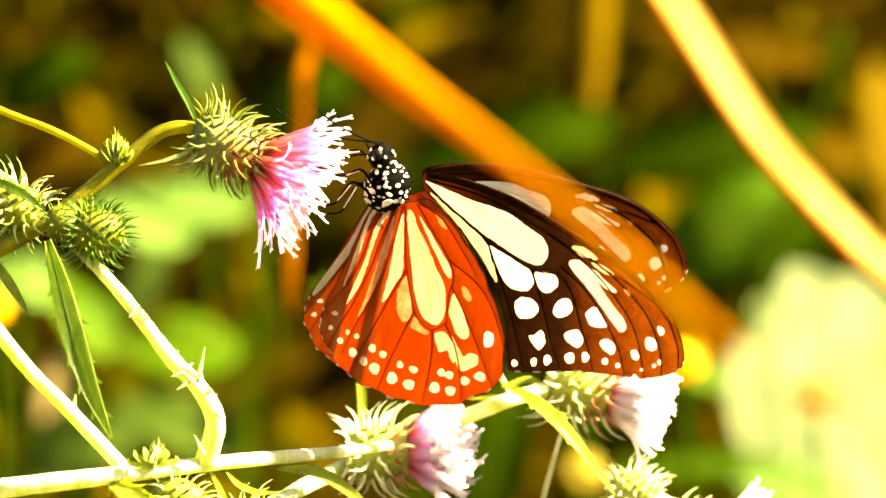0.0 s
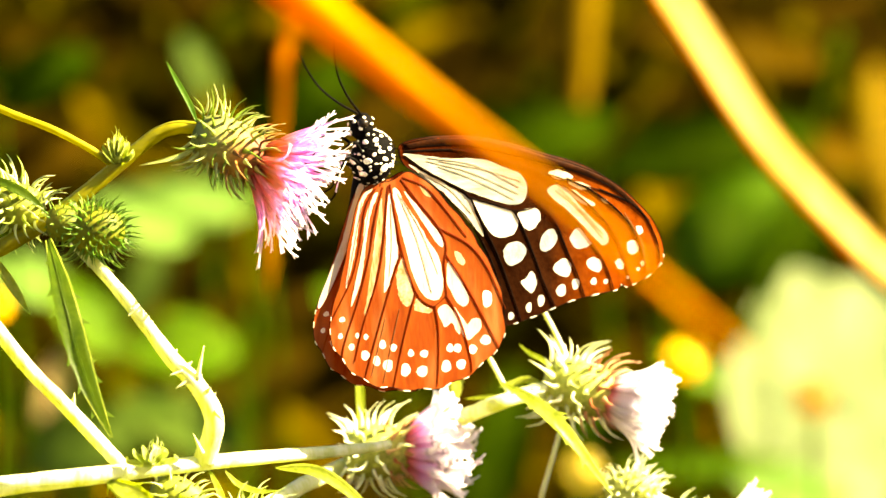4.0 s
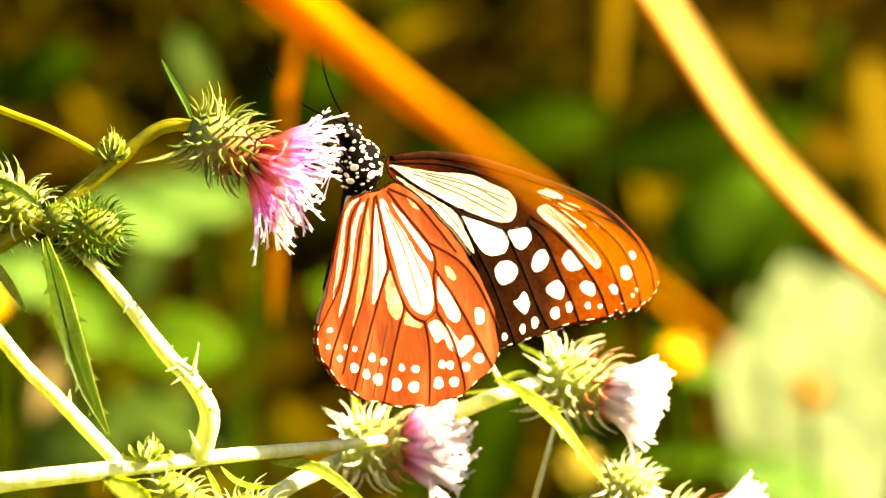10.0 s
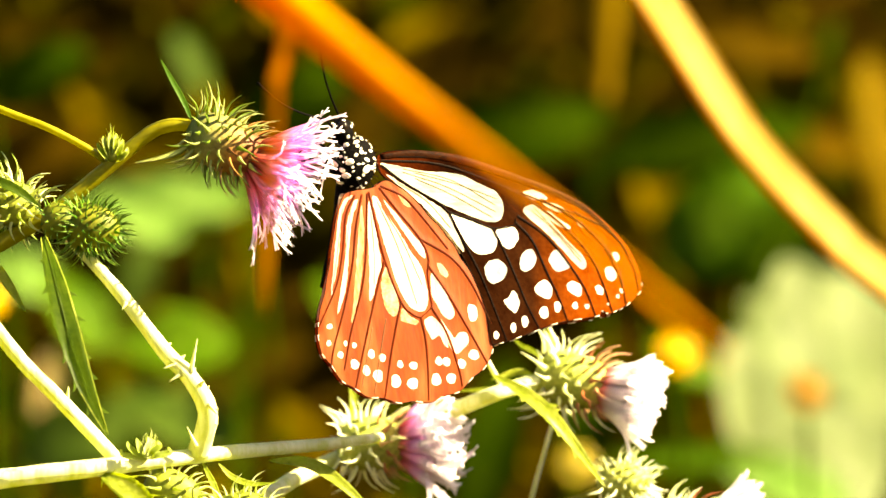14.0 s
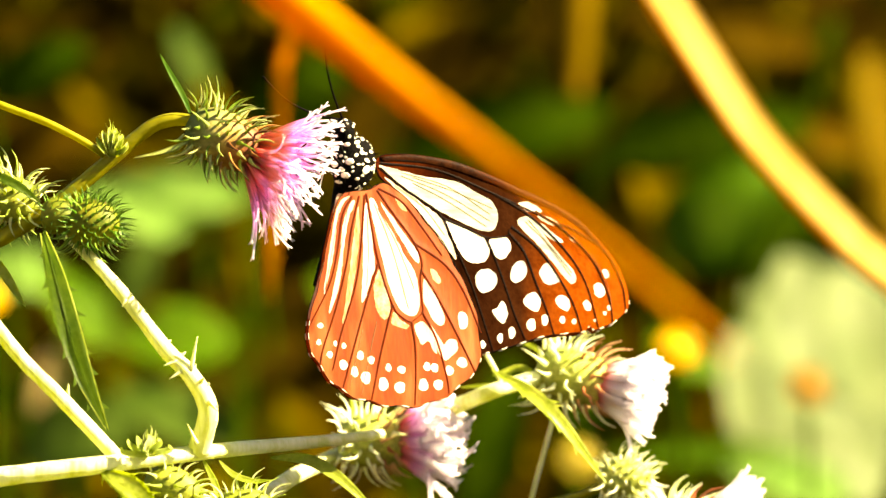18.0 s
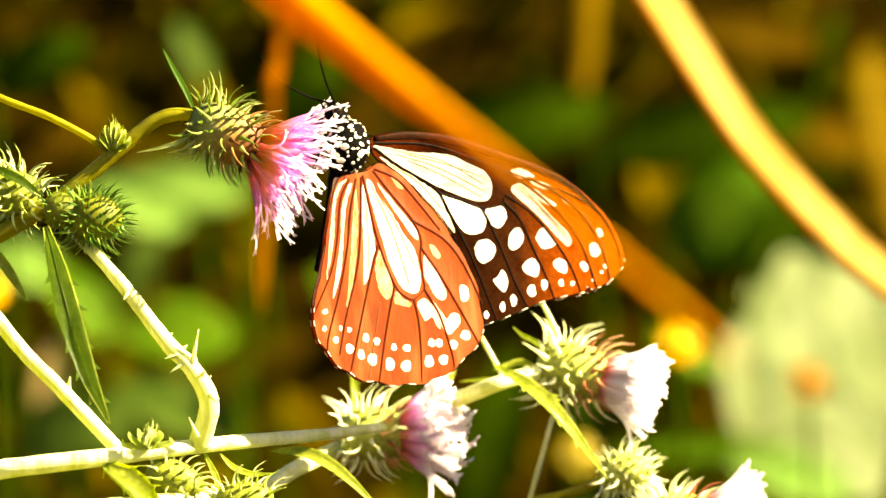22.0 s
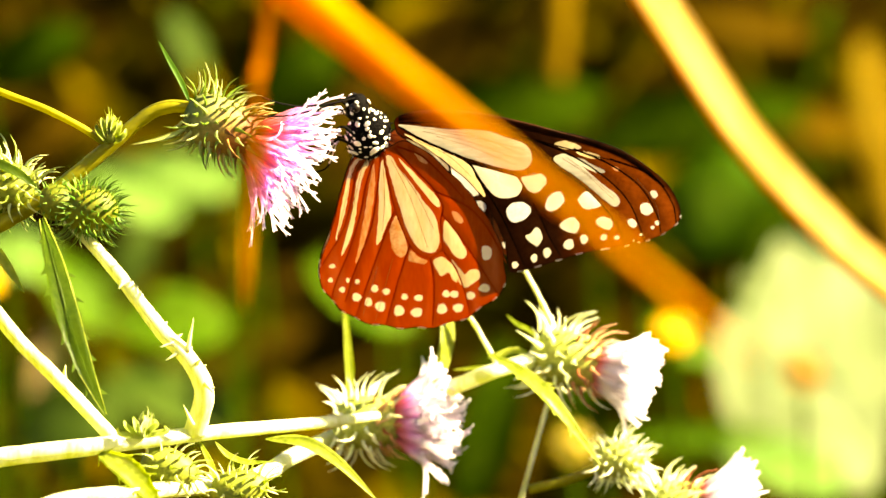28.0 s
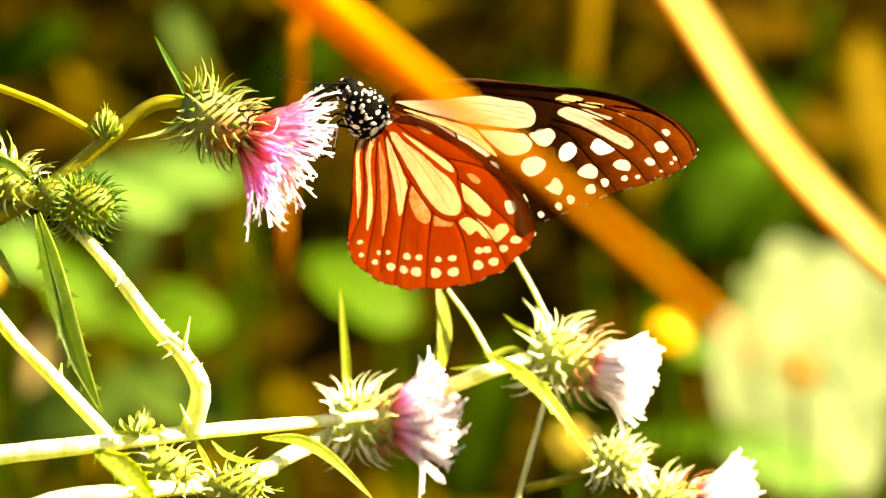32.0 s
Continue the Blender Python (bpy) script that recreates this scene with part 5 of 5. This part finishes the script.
# seconds; turns of the near forewing about its hinge, against the hindwing
FOREWING_ROWS = [
    (0, 4.6, -1.8, -8.0), (0.5, 4.7, -1.2, -5.9), (1, 5.7, -0.9, -7.3), (1.5, 5.2, -0.8, -4.4), (2, 4.0, 0.8, 0.5), (2.5, 3.2, 0.4, 1.0),
    (2.75, 3.2, 0.4, 1.0), (2.9, 7.3, -1.4, -6.7), (3, 11.5, -1.0, -12.0), (3.12, 11.5, -0.8, -12.0), (3.3, 12.5, -0.5, -13.5), (3.5, 3.6, -1.3, -5.7),
    (5.5, 0.9, -1.3, -0.7), (6, -0.5, -1.2, 0.1), (6.5, 1.5, -1.4, -1.2), (7, -0.1, -1.3, -0.6), (7.5, 1.8, -1.1, -0.3), (8, 0.3, -0.9, -2.8),
    (8.5, -0.2, -1.0, -0.7), (9, -0.8, -0.8, 0.3), (9.5, -1.9, -1.1, 1.6), (10, -0.6, -0.8, -0.2), (10.5, -3.7, -0.3, 1.7), (11, -1.7, -0.4, 1.1),
    (11.5, -2.4, 0.1, 0.4), (12, -2.0, 0.3, -0.1), (12.5, -2.3, 0.3, 0.5), (13, -0.5, 0.2, -1.1), (13.5, 0.7, -0.1, -1.3), (14, -0.5, -0.1, -1.3),
    (14.5, 2.0, -0.8, -2.1), (16.5, -0.1, -0.1, -0.2), (17, -1.6, 0.2, 0.8), (17.5, -0.8, 0.0, 0.5), (18, 1.1, -0.1, -0.8), (18.5, -1.4, 0.4, 0.6),
    (19, -0.4, 0.1, 0.1), (19.5, 0.9, 0.3, -1.0), (20, 0.1, 0.1, 0.1), (20.5, -0.8, 0.6, -0.4), (21, 0.1, 0.2, -0.3), (21.5, -0.3, 0.2, 0.1),
    (22, -0.9, -0.1, 0.5), (22.5, -0.6, 0.3, 0.3), (23, -0.8, -0.1, 1.1), (23.5, -1.3, 0.2, 1.0), (24, -0.4, 0.3, 0.8), (24.5, -1.3, 0.4, 2.0),
    (25, 2.6, 0.2, -2.1), (25.5, 3.5, -0.1, -2.5), (26.2, 3.5, -0.4, -2.5), (26.8, 3.0, -1.2, -4.4), (27.5, 2.6, -1.4, -4.6), (28, 2.4, -2.0, -2.1), (28.5, 3.5, -1.9, -2.5), (29, 5.1, -1.8, -4.3),
    (29.5, 3.2, -1.4, -3.4), (30, 3.0, -1.5, -4.2), (30.5, 2.7, -1.5, -3.9), (31, 2.5, -1.3, -2.9), (31.5, 2.9, -1.5, -3.5), (32, 3.0, -1.5, -3.6),
]
HINGE = Vector((0.0030, 0, 0.0005))


def centimetres(dx, dz, dy=0.0):
    return Vector((dx / 100, dy / 100, dz / 100))


def opened(depth, hinge, degrees, pivot=(0, 0, 0)):
    """A far wing's place behind the near one, swung away about its hinge line through the pivot."""
    p = Vector(pivot)
    return Matrix.Translation(p + Vector((0, depth, 0))) @ Matrix.Rotation(radians(degrees), 4, Vector(hinge)) @ Matrix.Translation(-p)


def motions():
    walk(butterfly, [(t, pose(x / 100, 0.004, HEIGHT + z / 100, rx, ry, rz)) for t, x, z, rx, ry, rz in BUTTERFLY_ROWS])
    walk(near_fore, [(t, Matrix.Translation(HINGE + Vector((0, 0.0002, 0))) @ pose(0, 0, 0, rx, ry, rz) @ Matrix.Translation(-HINGE)) for t, rx, ry, rz in FOREWING_ROWS])
    # the body shifts a little between the wings
    walk(body, [(t, pose(x / 100, 0.001, z / 100)) for t, x, z in
                ((0, -0.40, -0.12), (2.5, -0.40, -0.12), (3, -0.47, -0.10), (3.3, -0.40, -0.12), (3.5, -0.29, 0.14), (6, -0.29, 0.14), (13, -0.22, 0.18), (19, -0.20, 0.20), (23, -0.22, 0.16), (28, -0.26, -0.03), (32, -0.28, -0.02))])
    # the far wings part from the near ones: turned in their plane, then opened about the hinge
    walk(far_fore, [(t, opened(0.0006, (0.20, 0, 0.98), o) @ pose(0, 0, 0, 0, -a, 0)) for t, a, o in
                    ((0, 5.5, 24), (0.5, 6, 24), (1, 5.5, 24), (1.5, 5, 24), (2, 3, 22), (2.5, 4, 22), (3, 3, 16), (3.3, 6, 14), (3.5, 3, 5), (6, 1, 2), (10, -0.6, 0.5),
                     (23, -0.6, 0.5), (25, -1, 6), (25.5, -2, 9), (27.5, -11, 22), (28.5, -14, 23), (30, -17, 24), (32, -17, 24))])
    walk(far_hind, [(t, opened(0.0012, (0.30, 0, 0.95), o, (-0.009, 0, -0.015)) @ pose(0, 0, 0, 0, a, 0)) for t, a, o in
                    ((0, 7, 22), (2.5, 7, 22), (3, 8, 14), (3.5, 6, 5), (6, 5, 3), (8, 4, 2), (9.5, 1, 1), (13, 0, 1), (23, 0, 1), (25, 0, 6), (25.5, 0, 9), (27.5, 0, 22), (30, 0, 24), (32, 0, 24))])
    # antennae: angle in the picture's plane, from the right upwards
    walk(feelers[0], [(t, pose(-0.0022, -0.0006, 0.0080, 0, -a, 0) @ pose(0, 0, 0, 0, 0, -30)) for t, a in
                      ((0, 142), (1, 132), (2.5, 126), (3, 112), (3.5, 124), (6, 119), (9, 119), (12, 115), (20, 118), (23, 110), (25, 97), (28, 160), (29, 150), (30, 118), (31, 130), (32, 132))])
    walk(feelers[1], [(t, pose(-0.0022, 0.0006, 0.0080, 0, -a, 0) @ pose(0, 0, 0, 0, 0, -22)) for t, a in
                      ((0, 166), (3, 140), (6, 143), (9, 147), (13, 165), (19, 165), (23, 145), (25, 110), (28, 178), (32, 172))])
    walk(branch, [(t, Matrix.Translation(BASE[branch.name] + centimetres(x, z))) for t, x, z in
                  ((0, 0, 0), (3, 0.008, -0.010), (6, 0.014, -0.019), (9, 0.016, -0.022), (12, 0.018, -0.034), (14, 0.020, -0.050), (17, 0.015, -0.033), (19, 0.015, -0.026),
                   (22, 0.022, -0.036), (25, 0.028, -0.042), (28, 0.032, -0.065), (30, 0.023, -0.060), (32, 0.014, -0.043))])
    walk(plant, [(t, Matrix.Translation(BASE[plant.name] + centimetres(x, z))) for t, x, z in
                 ((0, 0, 0), (2, -0.004, -0.017), (3, 0.0, 0.004), (6, -0.022, 0.003), (9, -0.025, 0.012), (12, -0.023, 0.022), (14, -0.022, 0.027), (17, -0.025, 0.018), (19, -0.030, 0.007),
                  (22, -0.036, 0.030), (25, -0.038, 0.040), (29, -0.043, 0.051), (32, -0.042, 0.024))])
    walk(front_stalk, [(t, Matrix.Translation(BASE[front_stalk.name] + centimetres(x, z))) for t, x, z in
                       ((0, 0, 0), (2, 0.0, 0.0), (3, 0.12, -0.01), (4, 0.03, 0), (6, -0.02, 0.01), (9, -0.05, -0.02), (13, -0.12, -0.05), (19, -0.03, -0.1), (23, -0.01, -0.19), (28, 0.18, -0.27), (32, 0.35, -0.31))])
    walk(hanging_blade, [(t, Matrix.Translation(centimetres(x, z))) for t, x, z in
                         ((0, 0.00, 0.00), (2, -0.10, 0.12), (3, -0.32, 0.19), (6, -0.15, 0.03), (9, -0.07, -0.26), (13, -0.14, -0.12), (19, -0.14, 0.08), (23, -0.39, -0.12), (28, -0.65, -0.06), (31, -0.60, 0.30), (32, -0.27, 0.42))])
    walk(back_stalk, [(t, Matrix.Translation(BASE[back_stalk.name] + centimetres(x, z))) for t, x, z in
                      ((0, 0.32, 0), (1, 0.46, 0), (1.5, 0.58, 0), (2, 0.55, 0), (3, 0.82, 0.02), (3.3, 0.42, 0.02), (3.5, 0.38, 0.03), (4.5, 0.32, 0.04), (6, 0.30, 0.05), (7, 0.26, 0.02), (8, 0.16, -0.02), (9, 0.16, -0.04),
                       (13, 0.14, -0.12), (14.5, 0.14, -0.15), (17, 0.36, -0.19), (18, 0.34, -0.21), (21, 0.26, -0.31), (23, 0.06, -0.4), (25, 0.05, -0.46), (28, 0.20, -0.58), (29, 0.42, -0.6), (32, 0.86, -0.63))])
    walk(far_stem, [(t, Matrix.Translation(BASE[far_stem.name] + centimetres(x, 0))) for t, x in
                    ((0, 0), (1.5, 0.2), (2, -0.8), (2.5, -0.1), (3, -0.3), (6, -0.7), (9, 0.9), (13, 1.0), (17, 0.0), (20, -0.9), (23, 0.0), (28, -1.2), (32, 0.2))])


motions()
